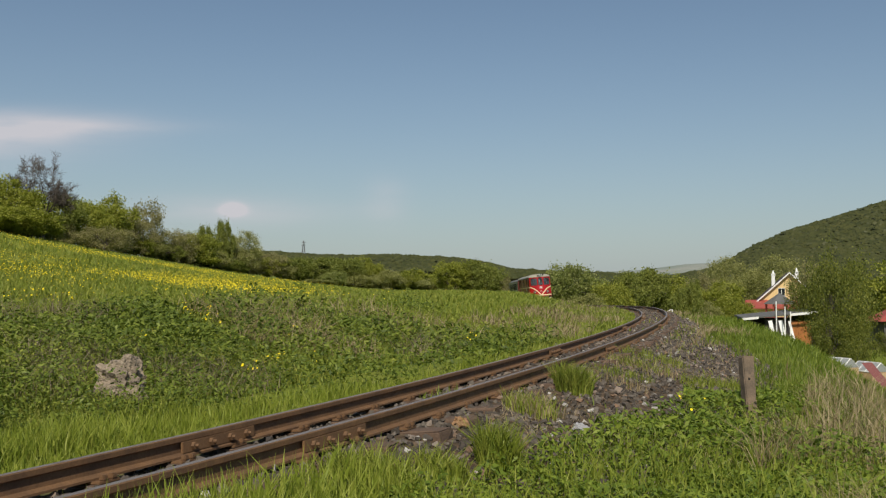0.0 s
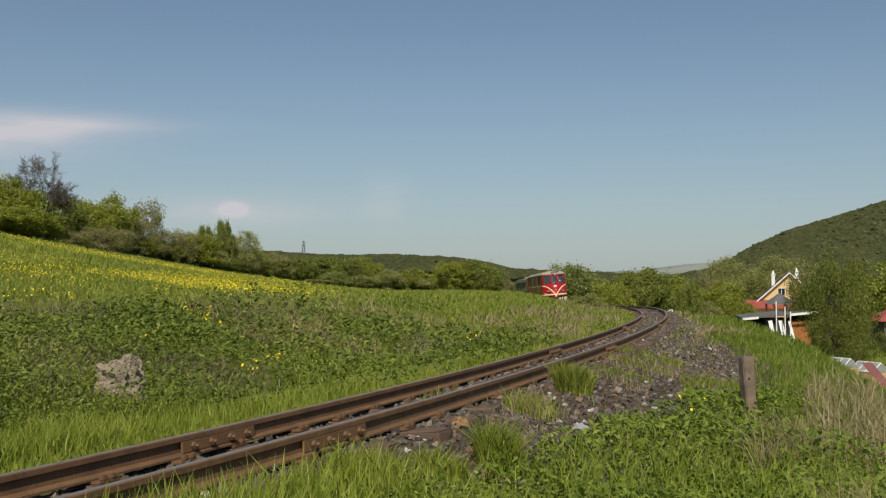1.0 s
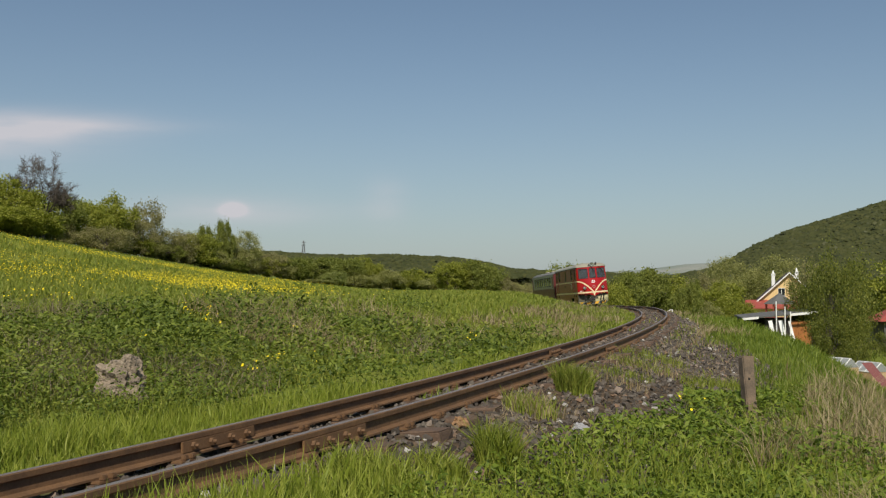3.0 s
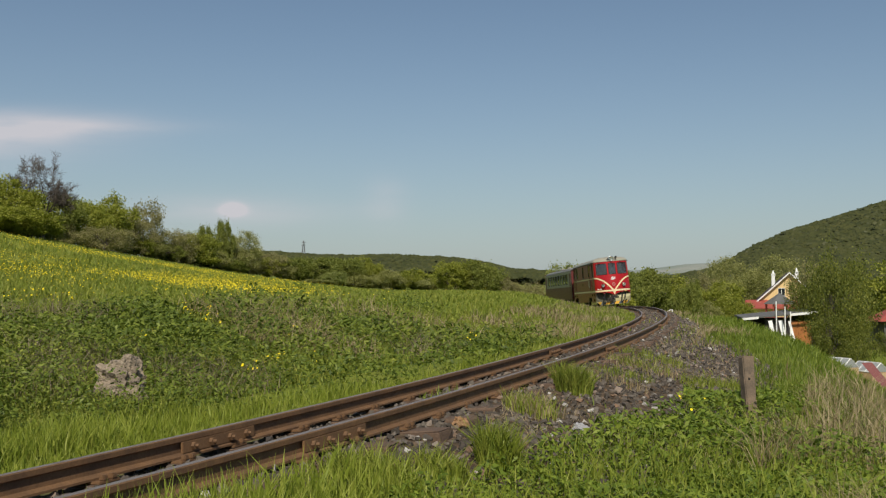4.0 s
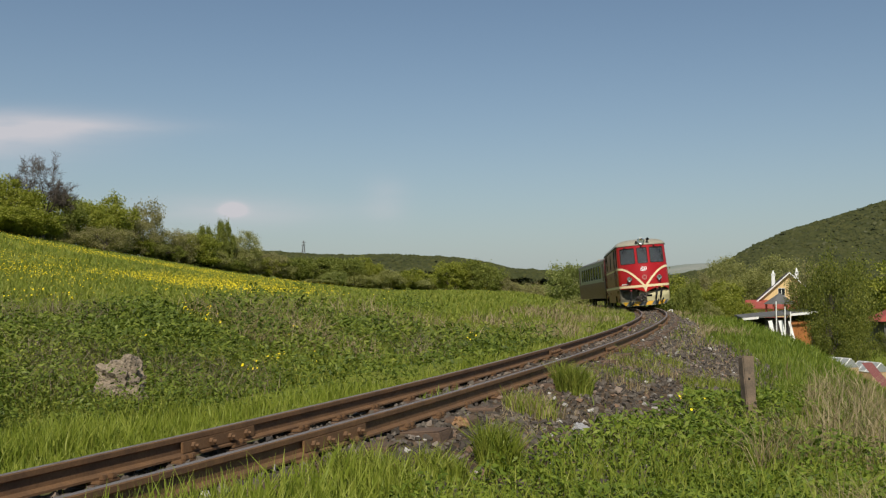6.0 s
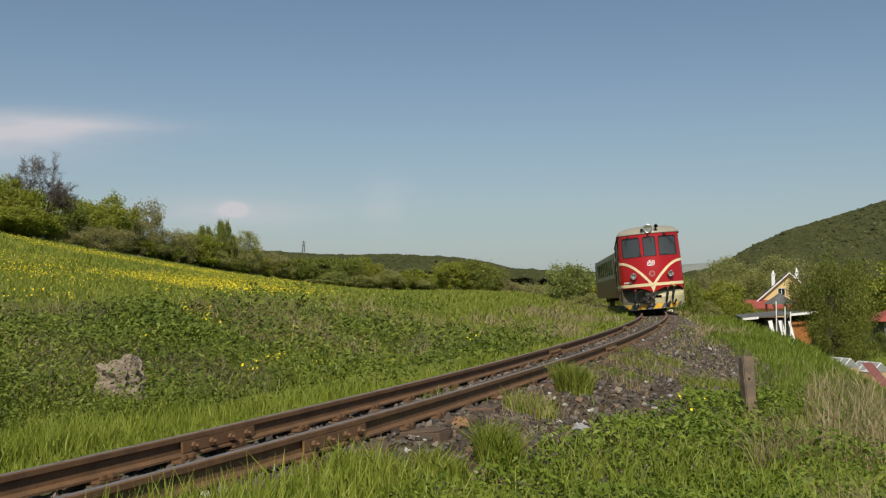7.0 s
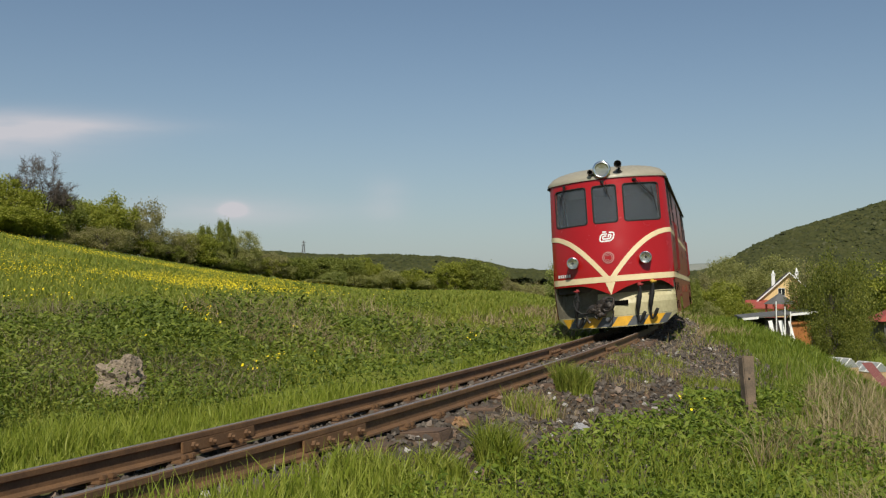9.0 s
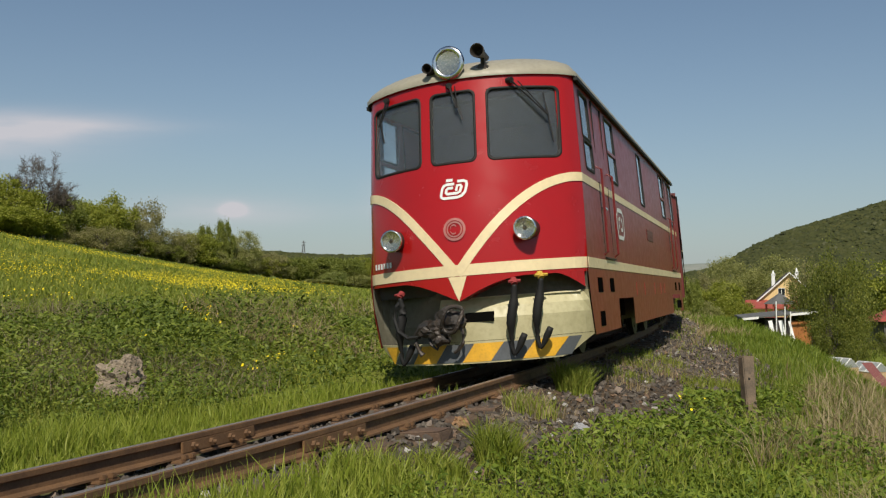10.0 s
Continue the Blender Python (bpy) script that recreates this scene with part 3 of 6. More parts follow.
def letter_strokes(strokes, place, w, off, name, mat, parent, label):
    """Flat raised strokes from lists of (u, z) points."""
    bm = bmesh.new()
    for pts in strokes:
        rows = []
        for i, p in enumerate(pts):
            a, b = pts[max(i - 1, 0)], pts[min(i + 1, len(pts) - 1)]
            d = Vector((b[0] - a[0], b[1] - a[1])).normalized()
            nx, nz = -d.y * w / 2, d.x * w / 2
            rows.append((bm.verts.new(place(p[0] + nx, p[1] + nz, off)), bm.verts.new(place(p[0] - nx, p[1] - nz, off))))
        for A, B in zip(rows, rows[1:]):
            bm.faces.new((A[0], A[1], B[1], B[0]))
    bmesh.ops.recalc_face_normals(bm, faces=bm.faces)
    return part(name, bm, mat, parent, label)


def lathe(bm, x, z, prof, n=20):
    """A turned shape about an axis along y: rows of (y, radius)."""
    R = [[bm.verts.new((x + r * math.cos(2 * math.pi * k / n), y, z + r * math.sin(2 * math.pi * k / n))) for k in range(n)] for y, r in prof]
    for A, B in zip(R, R[1:]):
        for k in range(n):
            bm.faces.new((A[k], A[(k + 1) % n], B[(k + 1) % n], B[k]))


def headlamp(parent, u, z, r):
    base = nose(u, z)
    bm = bmesh.new()
    y0 = base.y - 0.03
    tube(bm, [(u, y0 + 0.12, z), (u, y0 - 0.10, z), (u, y0 - 0.115, z)], [r * 0.92, r, r * 0.9], 24)
    lamp = part("headlamp", bm, DARKMETAL, parent, "round headlamp with a bright rim", True)
    bm = bmesh.new()
    n = 28
    R = []
    for rr, dy in ((r * 1.0, -0.10), (r * 1.04, -0.125), (r * 0.86, -0.135), (r * 0.82, -0.12)):
        R.append([bm.verts.new((u + rr * math.cos(2 * math.pi * k / n), y0 + dy, z + rr * math.sin(2 * math.pi * k / n))) for k in range(n)])
    for A, B in zip(R, R[1:]):
        for k in range(n):
            bm.faces.new((A[k], A[(k + 1) % n], B[(k + 1) % n], B[k]))
    part("lamp_rim", bm, CHROME, lamp, smooth=True)
    bm = bmesh.new()
    R = []
    for rr, dy in ((r * 0.84, -0.122), (r * 0.5, -0.135), (0.001, -0.14)):
        R.append([bm.verts.new((u + rr * math.cos(2 * math.pi * k / n), y0 + dy, z + rr * math.sin(2 * math.pi * k / n))) for k in range(n)])
    for A, B in zip(R, R[1:]):
        for k in range(n):
            bm.faces.new((A[k], A[(k + 1) % n], B[(k + 1) % n], B[k]))
    part("lamp_lens", bm, LAMPGLASS, lamp, smooth=True)
    bm = bmesh.new()
    R = []
    for rr, dy in ((r * 0.84, -0.1165), (r * 0.55, -0.1158), (0.02, -0.1155)):
        R.append([bm.verts.new((u + rr * math.cos(2 * math.pi * k / n), y0 + dy, z + rr * math.sin(2 * math.pi * k / n))) for k in range(n)])
    for A, B in zip(R, R[1:]):
        for k in range(n):
            bm.faces.new((A[k], A[(k + 1) % n], B[(k + 1) % n], B[k]))
    part("reflector", bm, CHROME, lamp, smooth=True)


def side_place(sx):
    def f(y, z, off=0.0):
        return Vector((sx * (half_width(z) + off), y, z))
    return f


def make_loco():
    root = tagged(new("diesel_locomotive"), "dark red diesel locomotive with cream stripes and grey roof", "locomotive")
    L = 11.0
    z_top = 2.87
    wz0, wz1 = 2.04, 2.725
    fw = [(-0.95, -0.345), (-0.213, 0.213), (0.345, 0.95)]
    # front sheet
    us = cuts([-1.10, -0.95, -0.345, -0.213, 0.213, 0.345, 0.95, 1.10], 0.06)
    zs = cuts([0.92, 1.0, wz0, wz1, z_top], 0.2)
    holes = [(a, b, wz0, wz1) for a, b in fw]
    front = grid_shell(us, zs, lambda u, z: nose(u * half_width(z) / 1.10, z), holes, 0, "front_panel", RED, root)
    # red apron under the belt, deepest in the middle
    rows = []
    for u in refine(-1.08, 1.08, 0.06):
        t = abs(u) / 1.08
        zb = 0.925 - 0.205 * (1 - math.sin(math.pi / 2 * min(1.0, t / 0.62)))
        if u > 0.84:
            zb -= 0.17 * ((u - 0.84) / 0.26) ** 1.6
        rows.append([nose(u, 0.93), nose(u, (0.93 + zb) / 2, 0.0), nose(u, zb), nose(u, zb) + Vector((0, 0.22, 0.0))])
    ribbon(rows, "front_apron", RED, root)
    for a, b in fw:
        ring_o = dense(rounded(a - 0.018, b + 0.018, wz0 - 0.018, wz1 + 0.018, 0.065, 6))
        ring_i = dense(rounded(a + 0.006, b - 0.006, wz0 + 0.006, wz1 - 0.006, 0.055, 6))
        fr = frame_ring(ring_o, ring_i, nose, "front_window", BLACK, root, "windscreen in a black rubber seal")
        bent_pane(a + 0.004, b - 0.004, wz0 + 0.004, wz1 - 0.004, nose, fr)
    # wipers
    for u, du, dz, low in ((-0.72, -0.10, -0.24, 2.36), (0.0, 0.06, -0.22, 2.44), (0.56, 0.28, -0.34, 2.17)):
        bm = tubed([nose(u, 2.78, 0.05), nose(u + du, 2.78 + dz, 0.055)], 0.009, 5)
        tube(bm, [nose(u + 0.05, 2.78, 0.05), nose(u + du + 0.01, 2.78 + dz, 0.055)], 0.006, 5)
        tube(bm, [nose(u - 0.03, 2.80, 0.0), nose(u, 2.79, 0.055)], 0.028, 8)
        tube(bm, [nose(u + du - 0.02, 2.66, 0.035), nose(u + du + 0.05, low, 0.035)], 0.008, 4)
        part("wiper", bm, BLACK, root)
    # side sheets with door, cab windows, grilles
    for sx in (-1, 1):
        pl = side_place(sx)
        win = [(0.50, 0.98, 2.30, 2.76), (0.50, 0.98, 1.97, 2.26), (2.12, 2.76, 2.02, 2.76), (5.08, 5.56, 1.98, 2.72),
               (8.24, 8.88, 2.02, 2.76), (10.02, 10.50, 1.97, 2.76)]
        wheel_gaps = [(1.9, 3.2, 0.3, 0.64), (8.75, 10.2, 0.3, 0.64)]
        ycut = sorted({0.08, L - 0.08} | {q for w in win + wheel_gaps for q in w[:2]})
        zc = sorted({0.31, 0.64, 0.95, 1.4, 1.97, 1.98, 2.02, 2.26, 2.30, 2.72, 2.76, 2.87})
        def on_side(y, z, q=pl):
            lean = rake(z) * max(0.0, 1 - (y - 0.08) / 0.42) if y < 0.5 else -rake(z) * max(0.0, 1 - (L - 0.08 - y) / 0.42) if y > L - 0.5 else 0.0
            if y < 0.5:
                lean -= 0.07 * (z < 0.96) * max(0.0, 1 - (y - 0.08) / 0.42)
                lean += 0.36 * max(0.0, 0.75 - z) * max(0.0, 1 - (y - 0.08) / 0.42)
            return q(y + lean, z)
        grid_shell(cuts(ycut, 0.42), zc, on_side, win + wheel_gaps, 0, "side_panel", SIDERED, root, "dusty side panel in a darker red than the front")
        for a, b, c, d in win:
            o = rounded(a - 0.02, b + 0.02, c - 0.02, d + 0.02, 0.05)
            i = rounded(a + 0.012, b - 0.012, c + 0.012, d - 0.012, 0.035)
            fr = frame_ring(o, i, pl, "side_window", BLACK, root, "side window in a dark seal")
            pane(i, pl, fr)
        for a, b in ((2.12, 2.76), (8.24, 8.88)):
            x = sx * (half_width(2.36) - 0.005)
            part("window_bar", boxed(min(x, x + sx * 0.014), max(x, x + sx * 0.014), a + 0.012, b - 0.012, 2.34, 2.375), SIDERED, root)
        # doors with their seals, handles and handrails; step holes below them
        for d0 in (1.20, L - 1.82):
            bm = bmesh.new()
            for a, b, c, d in ((d0, d0 + 0.022, 1.08, 2.78), (d0 + 0.60, d0 + 0.622, 1.08, 2.78), (d0, d0 + 0.622, 2.765, 2.785)):
                for z0, z1 in ((c, min(d, 1.90)), (max(c, 1.90), d)):
                    if z1 > z0:
                        x = sx * (half_width((z0 + z1) / 2) + 0.004)
                        box(bm, min(x - sx * 0.02, x), max(x - sx * 0.02, x), a, b, z0, z1)
            part("door_seal", bm, BLACK, root)
            bm = boxed(min(sx * 1.10, sx * 1.15), max(sx * 1.10, sx * 1.15), d0 + 0.08, d0 + 0.22, 1.60, 1.63, 0.006)
            part("door_handle", bm, CHROME, root)
            for e in (d0 - 0.07, d0 + 0.69):
                bm = tubed([(sx * 1.10, e, 1.10), (sx * 1.155, e, 1.14), (sx * 1.155, e, 2.02), (sx * 1.09, e, 2.06)], 0.013, 6)
                part("handrail", bm, DARKRED, root, "dark red handrail beside the door")
            part("door_sill", boxed(min(sx * 1.10, sx * 1.135), max(sx * 1.10, sx * 1.135), d0 - 0.02, d0 + 0.64, 1.07, 1.085), DARKMETAL, root)
        for a, b, zz in ((0.52, 0.82, 0.79), (0.52, 0.82, 0.45), (1.32, 1.62, 0.79)):
            for y0, y1 in ((a, b), (L - b, L - a)):
                # solid block instead of a cut hole; the shade inside is its colour
                bm = boxed(min(sx * 1.06, sx * 1.118), max(sx * 1.06, sx * 1.118), y0, y1, zz - 0.075, zz + 0.075)
                part("step_hole", bm, HOLESHADE, root)
        for a in (3.6, 4.5, 5.8, 6.7, 7.3):
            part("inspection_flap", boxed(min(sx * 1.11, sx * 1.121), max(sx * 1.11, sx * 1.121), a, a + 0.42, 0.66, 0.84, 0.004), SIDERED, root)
        # cream bands along the side
        for zc0, hh in ((1.007, 0.050), (1.84, 0.042)):
            rows = []
            for y in (0.07 + rake(zc0), L - 0.07 - rake(zc0)):
                rows.append([pl(y, zc0 - hh, 0), pl(y, zc0 - hh, 0.005), pl(y, zc0 + hh, 0.005), pl(y, zc0 + hh, 0)])
            ribbon(rows, "side_stripe", CREAM, root, "cream painted stripe")
        # side emblem: white outlined shape
        ov = [(2.34, 1.36), (2.30, 1.60), (2.42, 1.69), (2.76, 1.69), (2.88, 1.63), (2.86, 1.44), (2.76, 1.36), (2.34, 1.36)]
        letter_strokes([ov, [(2.46, 1.46), (2.46, 1.58), (2.58, 1.59)], [(2.66, 1.59), (2.74, 1.56), (2.73, 1.46), (2.60, 1.46)]], pl, 0.05, 0.006, "emblem", WHITE, root, "white emblem outline")
        bm = boxed(min(sx * 1.098, sx * 1.116), max(sx * 1.098, sx * 1.116), 5.4, 6.2, 1.47, 1.63)
        part("number_plate", bm, COACHRED, root)
    # front stripes
    for zc0, hh in ((1.007, 0.052),):
        rows = [[nose(u, zc0 - hh, 0), nose(u, zc0 - hh, 0.006), nose(u, zc0 + hh, 0.006), nose(u, zc0 + hh, 0)] for u in refine(-1.115, 1.115, 0.05)]
        ribbon(rows, "front_stripe", CREAM, root, "cream painted belt stripe")
    for sx in (-1, 1):
        def vz(t):
            return 0.97 + 0.87 * math.sin(math.pi / 2 * t) ** 0.98
        rows = []
        for k in range(25):
            t = k / 24
            u, z = 1.108 * t, vz(t)
            e = 1e-3
            dz = (vz(min(t + e, 1)) - vz(max(t - e, 0))) / (1.108 * (min(t + e, 1) - max(t - e, 0)))
            n = Vector((-dz, 1)).normalized() * 0.043
            lo, hi = (u - n.x, z - n.y), (u + n.x, z + n.y)
            cl = lambda p: (sx * min(max(p[0], 0.0), 1.106), p[1])
            lo, hi = cl(lo), cl(hi)
            rows.append([nose(*lo, 0.0), nose(*lo, 0.008), nose(*hi, 0.008), nose(*hi, 0.0)])
        ribbon(rows, "curved_stripe", CREAM, root, "curved cream painted stripe")
        # lower point of the V
        rows = []
        for k in range(7):
            t = k / 6
            z = 0.95 - 0.228 * t
            rows.append([nose(0, z, 0.009), nose(sx * 0.088 * (1 - t) + 0.0015 * sx, z, 0.009)])
        ribbon(rows, "stripe_point", CREAM, root)
    # headlamps, emblem, round plate
    for u in (-0.657, 0.657):
        headlamp(root, u, 1.347, 0.105)
    cz = 1.773
    arcs = [[(-0.005, 0.055), (-0.08, 0.055), (-0.105, 0.045), (-0.116, 0.02), (-0.116, -0.04), (-0.105, -0.065), (-0.08, -0.076), (0.06, -0.076), (0.095, -0.062), (0.118, -0.03), (0.12, 0.04), (0.108, 0.066), (0.08, 0.078), (0.02, 0.078)],
            [(-0.01, 0.018), (-0.058, 0.018), (-0.07, 0.005), (-0.07, -0.024), (-0.058, -0.036), (0.045, -0.036), (0.068, -0.022), (0.072, 0.025), (0.062, 0.038), (0.03, 0.038), (0.026, -0.012)],
            [(-0.095, 0.094), (-0.03, 0.094)]]
    arcs = [[(u + 0.24 * z, cz + z) for u, z in a] for a in arcs]
    letter_strokes(arcs, nose, 0.026, 0.009, "front_emblem", WHITE, root, "white rounded emblem")
    bm = bmesh.new()
    n = 28
    for r0, r1 in ((0.085, 0.108), (0.062, 0.076)):
        A = [bm.verts.new(nose(r0 * math.cos(2 * math.pi * k / n), 1.394 + r0 * math.sin(2 * math.pi * k / n), 0.012)) for k in range(n)]
        B = [bm.verts.new(nose(r1 * math.cos(2 * math.pi * k / n), 1.394 + r1 * math.sin(2 * math.pi * k / n), 0.012)) for k in range(n)]
        for k in range(n):
            bm.faces.new((A[k], A[(k + 1) % n], B[(k + 1) % n], B[k]))
    for a0, a1, r0 in ((0.6, 5.4, 0.034),):
        pts = [(-0.008 + r0 * math.cos(a0 + (a1 - a0) * k / 12), 1.394 + 1.25 * r0 * math.sin(a0 + (a1 - a0) * k / 12)) for k in range(13)]
        for p, q in zip(pts, pts[1:]):
            bm.faces.new([bm.verts.new(nose(u, z, 0.012)) for u, z in ((p[0], p[1] + 0.006), (p[0], p[1] - 0.006), (q[0], q[1] - 0.006), (q[0], q[1] + 0.006))])
    rd = part("round_plate", bm, worn("faded_red_relief", (0.45, 0.17, 0.15), (0.3, 0.08, 0.07), 0.5, 20), root, "round cast maker's plate, faded red")
    bm = bmesh.new()
    for k in range(6):
        a = -0.99 + k * 0.045
        bm.faces.new([bm.verts.new(nose(u, z, 0.008)) for u, z in ((a, 1.10), (a + 0.03, 1.10), (a + 0.03, 1.155), (a, 1.155))])
    part("number_bars", bm, WHITE, root)
    # roof: arched, overhanging at the front like a peak
    bm = bmesh.new()
    ring_rows = []
    outl = []
    nu = 25
    for k in range(nu):
        outl.append(-1.0 + 2.0 * k / (nu - 1))

    def roof_z(t):
        return 2.90 + 0.26 * (1 - abs(t) ** 3.2) ** 0.55

    stations = []
    # front cap shrinks from the eave line to the crown
    for f in (0.0, 0.06, 0.14, 0.26, 0.42):
        stations.append(("front", f))
    for y in refine(0.8, L - 0.8, 1.6):
        stations.append(("mid", y))
    for f in (0.42, 0.26, 0.14, 0.06, 0.0):
        stations.append(("rear", f))
    for kind, f in stations:
        row = []
        for t in outl:
            hw = half_width(2.87) + 0.035
            u = t * hw
            if kind == "mid":
                row.append(bm.verts.new((u, f, roof_z(t))))
                continue
            nb = nose(u * 0.985, 2.87, 0.03).y
            y = nb + f * 2.0 * (0.25 + 0.75 * (1 - abs(t) ** 3))
            k = min(1.0, math.sin(min(f / 0.42, 1) * math.pi / 2) ** 0.75)
            z = 2.90 + (roof_z(t) - 2.90) * k
            row.append(bm.verts.new((u, y if kind == "front" else L - y, z)))
        ring_rows.append(row)
    for A, B in zip(ring_rows, ring_rows[1:]):
        for k in range(nu - 1):
            bm.faces.new((A[k], A[k + 1], B[k + 1], B[k]))
    edge = [r[0] for r in ring_rows] + ring_rows[-1][1:] + [r[-1] for r in ring_rows[::-1][1:]] + ring_rows[0][::-1][1:-1]
    low = [bm.verts.new(v.co + Vector((0, 0, -0.045))) for v in edge]
    for k in range(len(edge)):
        j = (k + 1) % len(edge)
        if edge[k] is not edge[j]:
            bm.faces.new((edge[k], edge[j], low[j], low[k]))
    bmesh.ops.recalc_face_normals(bm, faces=bm.faces)
    part("roof", bm, ROOFGREY, root, "beige-grey painted arched roof", True)
    # dark gutter line under the roof
    for sx in (-1, 1):
        x = sx * (half_width(2.8) + 0.012)
        part("gutter", boxed(min(x, x + sx * 0.035), max(x, x + sx * 0.035), 0.26, L - 0.26, 2.815, 2.852), BLACK, root)
    # big roof lamp and horns
    yl = -0.35
    bm = tubed([(0, yl + 0.22, 3.017), (0, yl + 0.02, 3.017), (0, yl, 3.017)], [0.08, 0.15, 0.155], 28)
    box(bm, -0.13, 0.13, yl + 0.02, yl + 0.30, 2.86, 2.93, 0.02)
    lamp = part("roof_lamp", bm, DARKMETAL, root, "large round roof lamp with a bright ring", True)
    n = 32
    bm = bmesh.new()
    R = []
    for rr, dy in ((0.155, 0.02), (0.165, -0.01), (0.15, -0.03), (0.12, -0.03), (0.112, -0.012)):
        R.append([bm.verts.new((rr * math.cos(2 * math.pi * k / n), yl + dy, 3.017 + rr * math.sin(2 * math.pi * k / n))) for k in range(n)])
    for A, B in zip(R, R[1:]):
        for k in range(n):
            bm.faces.new((A[k], A[(k + 1) % n], B[(k + 1) % n], B[k]))
    part("lamp_rim", bm, CHROME, lamp, smooth=True)
    for nm, mat, off, dep in (("lamp_lens", LAMPGLASS, -0.016, -0.02), ("reflector", CHROME, -0.004, 0.0)):
        bm = bmesh.new()
        R = []
        for rr, dy in ((0.118, off), (0.06, off + dep * 0.7), (0.001, off + dep)):
            R.append([bm.verts.new((rr * math.cos(2 * math.pi * k / n), yl + dy, 3.017 + rr * math.sin(2 * math.pi * k / n))) for k in range(n)])
        for A, B in zip(R, R[1:]):
            for k in range(n):
                bm.faces.new((A[k], A[(k + 1) % n], B[(k + 1) % n], B[k]))
        part(nm, bm, mat, lamp, smooth=True)
    for u, r, zz in ((-0.215, 0.05, 2.99), (0.30, 0.07, 3.09)):
        bm = bmesh.new()
        lathe(bm, u, zz, [(yl + 0.10, 0.001), (yl + 0.08, r * 0.45), (yl - 0.01, r * 0.8), (yl - 0.03, r * 0.93), (yl - 0.03, r), (yl + 0.02, r * 0.92), (yl + 0.14, r * 0.6), (yl + 0.3, r * 0.45), (yl + 0.34, 0.001)])
        box(bm, u - 0.02, u + 0.02, yl + 0.15, yl + 0.2, 2.90, zz - r * 0.4, 0.004)
        box(bm, u - 0.06, u + 0.06, yl + 0.10, yl + 0.28, 2.90, 2.99, 0.02)
        part("horn", bm, DARKMETAL, root, "dark air horn with a flared mouth")
    for y0 in (2.6, 5.2, 7.9):
        part("roof_vent", boxed(-0.35, 0.35, y0, y0 + 0.9, 3.08, 3.22, 0.04), ROOFGREY, root)
    # snow plough plate with hazard stripes
    def plough(u, z):
        t = min(1.0, abs(u) / 1.10)
        return Vector((u, nose(u * 0.985, 0.9).y + 0.13 * (1 - t ** 5) + 0.22 * min(1.0, max(0.0, (z - 0.60) / 0.3)) * (1 - t ** 16) + 0.02 + 0.36 * max(0.0, 0.75 - z) * t ** 4, z))
    rows, low, back, upper = [], [], [], []
    for u in refine(-1.10, 1.10, 0.055):
        zb = 0.135 if abs(u) < 0.86 else 0.135 + (abs(u) - 0.86) / 0.24 * 0.19
        low.append([plough(u, max(0.34, zb + 0.004)) + Vector((0, 0.05, 0)), plough(u, max(0.34, zb + 0.004)), plough(u, zb), plough(u, zb) + Vector((0, 0.03, 0))])
        if u > -0.31:
            upper.append([plough(u, 0.95), plough(u, 0.85), plough(u, 0.752)])
            rows.append([plough(u, 0.748), plough(u, 0.65), plough(u, 0.55), plough(u, max(0.344, zb + 0.004))])
        if u < -0.24:
            deep = 0.30 * (1 - (abs(u) / 1.10) ** 7)
            back.append([plough(u, 0.95) + Vector((0, deep, 0)), plough(u, 0.75) + Vector((0, deep, 0)), plough(u, 0.5) + Vector((0, deep, 0)), plough(u, 0.33) + Vector((0, deep, 0))])
    rows.insert(0, [p + Vector((0, 0.30, 0)) for p in rows[0]])
    ribbon(rows, "plough_plate", BEIGE, root, "beige steel plough plate with mud streaks")
    # top plate and recess carry painted shade, darker than the beige plate
    ribbon(upper, "plough_top_plate", SHADEPLATE, root, "plate above the plough's ledge, its olive colour darkened for shade")
    ribbon(low, "plough_edge", BEIGE, root, "lower strip of the plough plate")
    ribbon(back, "plough_recess", SHADEPLATE, root, "recessed half of the plough plate behind the hose, coloured dark for shade")
    k = 0
    x = -1.16
    while x < 0.95:
        def sl(u, z):
            p = plough(u, z)
            return p + Vector((0, -0.005, 0))
        top = [x + 0.13 + 0.068 * i for i in range(5)]
        bm = bmesh.new()
        A = [bm.verts.new(sl(max(-1.0, min(1.0, q)), 0.32)) for q in top]
        B = [bm.verts.new(sl(max(-0.90, min(0.90, q - 0.13)), 0.15)) for q in top]
        for i in range(4):
            bm.faces.new((A[i], A[i + 1], B[i + 1], B[i]))
        bmesh.ops.recalc_face_normals(bm, faces=bm.faces)
        part("hazard_stripe", bm, YELLOW if k % 2 == 0 else GREYSTRIPE, root, "slanted yellow hazard stripe" if k % 2 == 0 else "slanted slate-grey hazard stripe")
        x += 0.275
        k += 1
    # thin ledge line, coupling slot, buffer coupler, hoses
    ribbon([[plough(u, 0.75), plough(u, 0.75) + Vector((0, -0.03, 0)), plough(u, 0.735) + Vector((0, -0.03, 0)), plough(u, 0.735)] for u in refine(0.10, 1.03, 0.06)], "ledge", BEIGE, root)
    # slot drawn as a solid block, its inner shade painted black
    part("coupling_slot", boxed(0.0, 0.27, -0.43, -0.25, 0.52, 0.61), HOLESHADE, root)
    bm = boxed(-0.24, -0.02, -0.56, -0.28, 0.46, 0.62, 0.04)
    for cx, cz, w, hgt, sd in ((-0.14, 0.55, 0.17, 0.13, 1.0), (-0.30, 0.48, 0.15, 0.10, 2.0), (-0.22, 0.40, 0.10, 0.08, 3.0)):
        q = bmesh.ops.create_icosphere(bm, subdivisions=3, radius=1.0)
        for v in q["verts"]:
            p = v.co.copy()
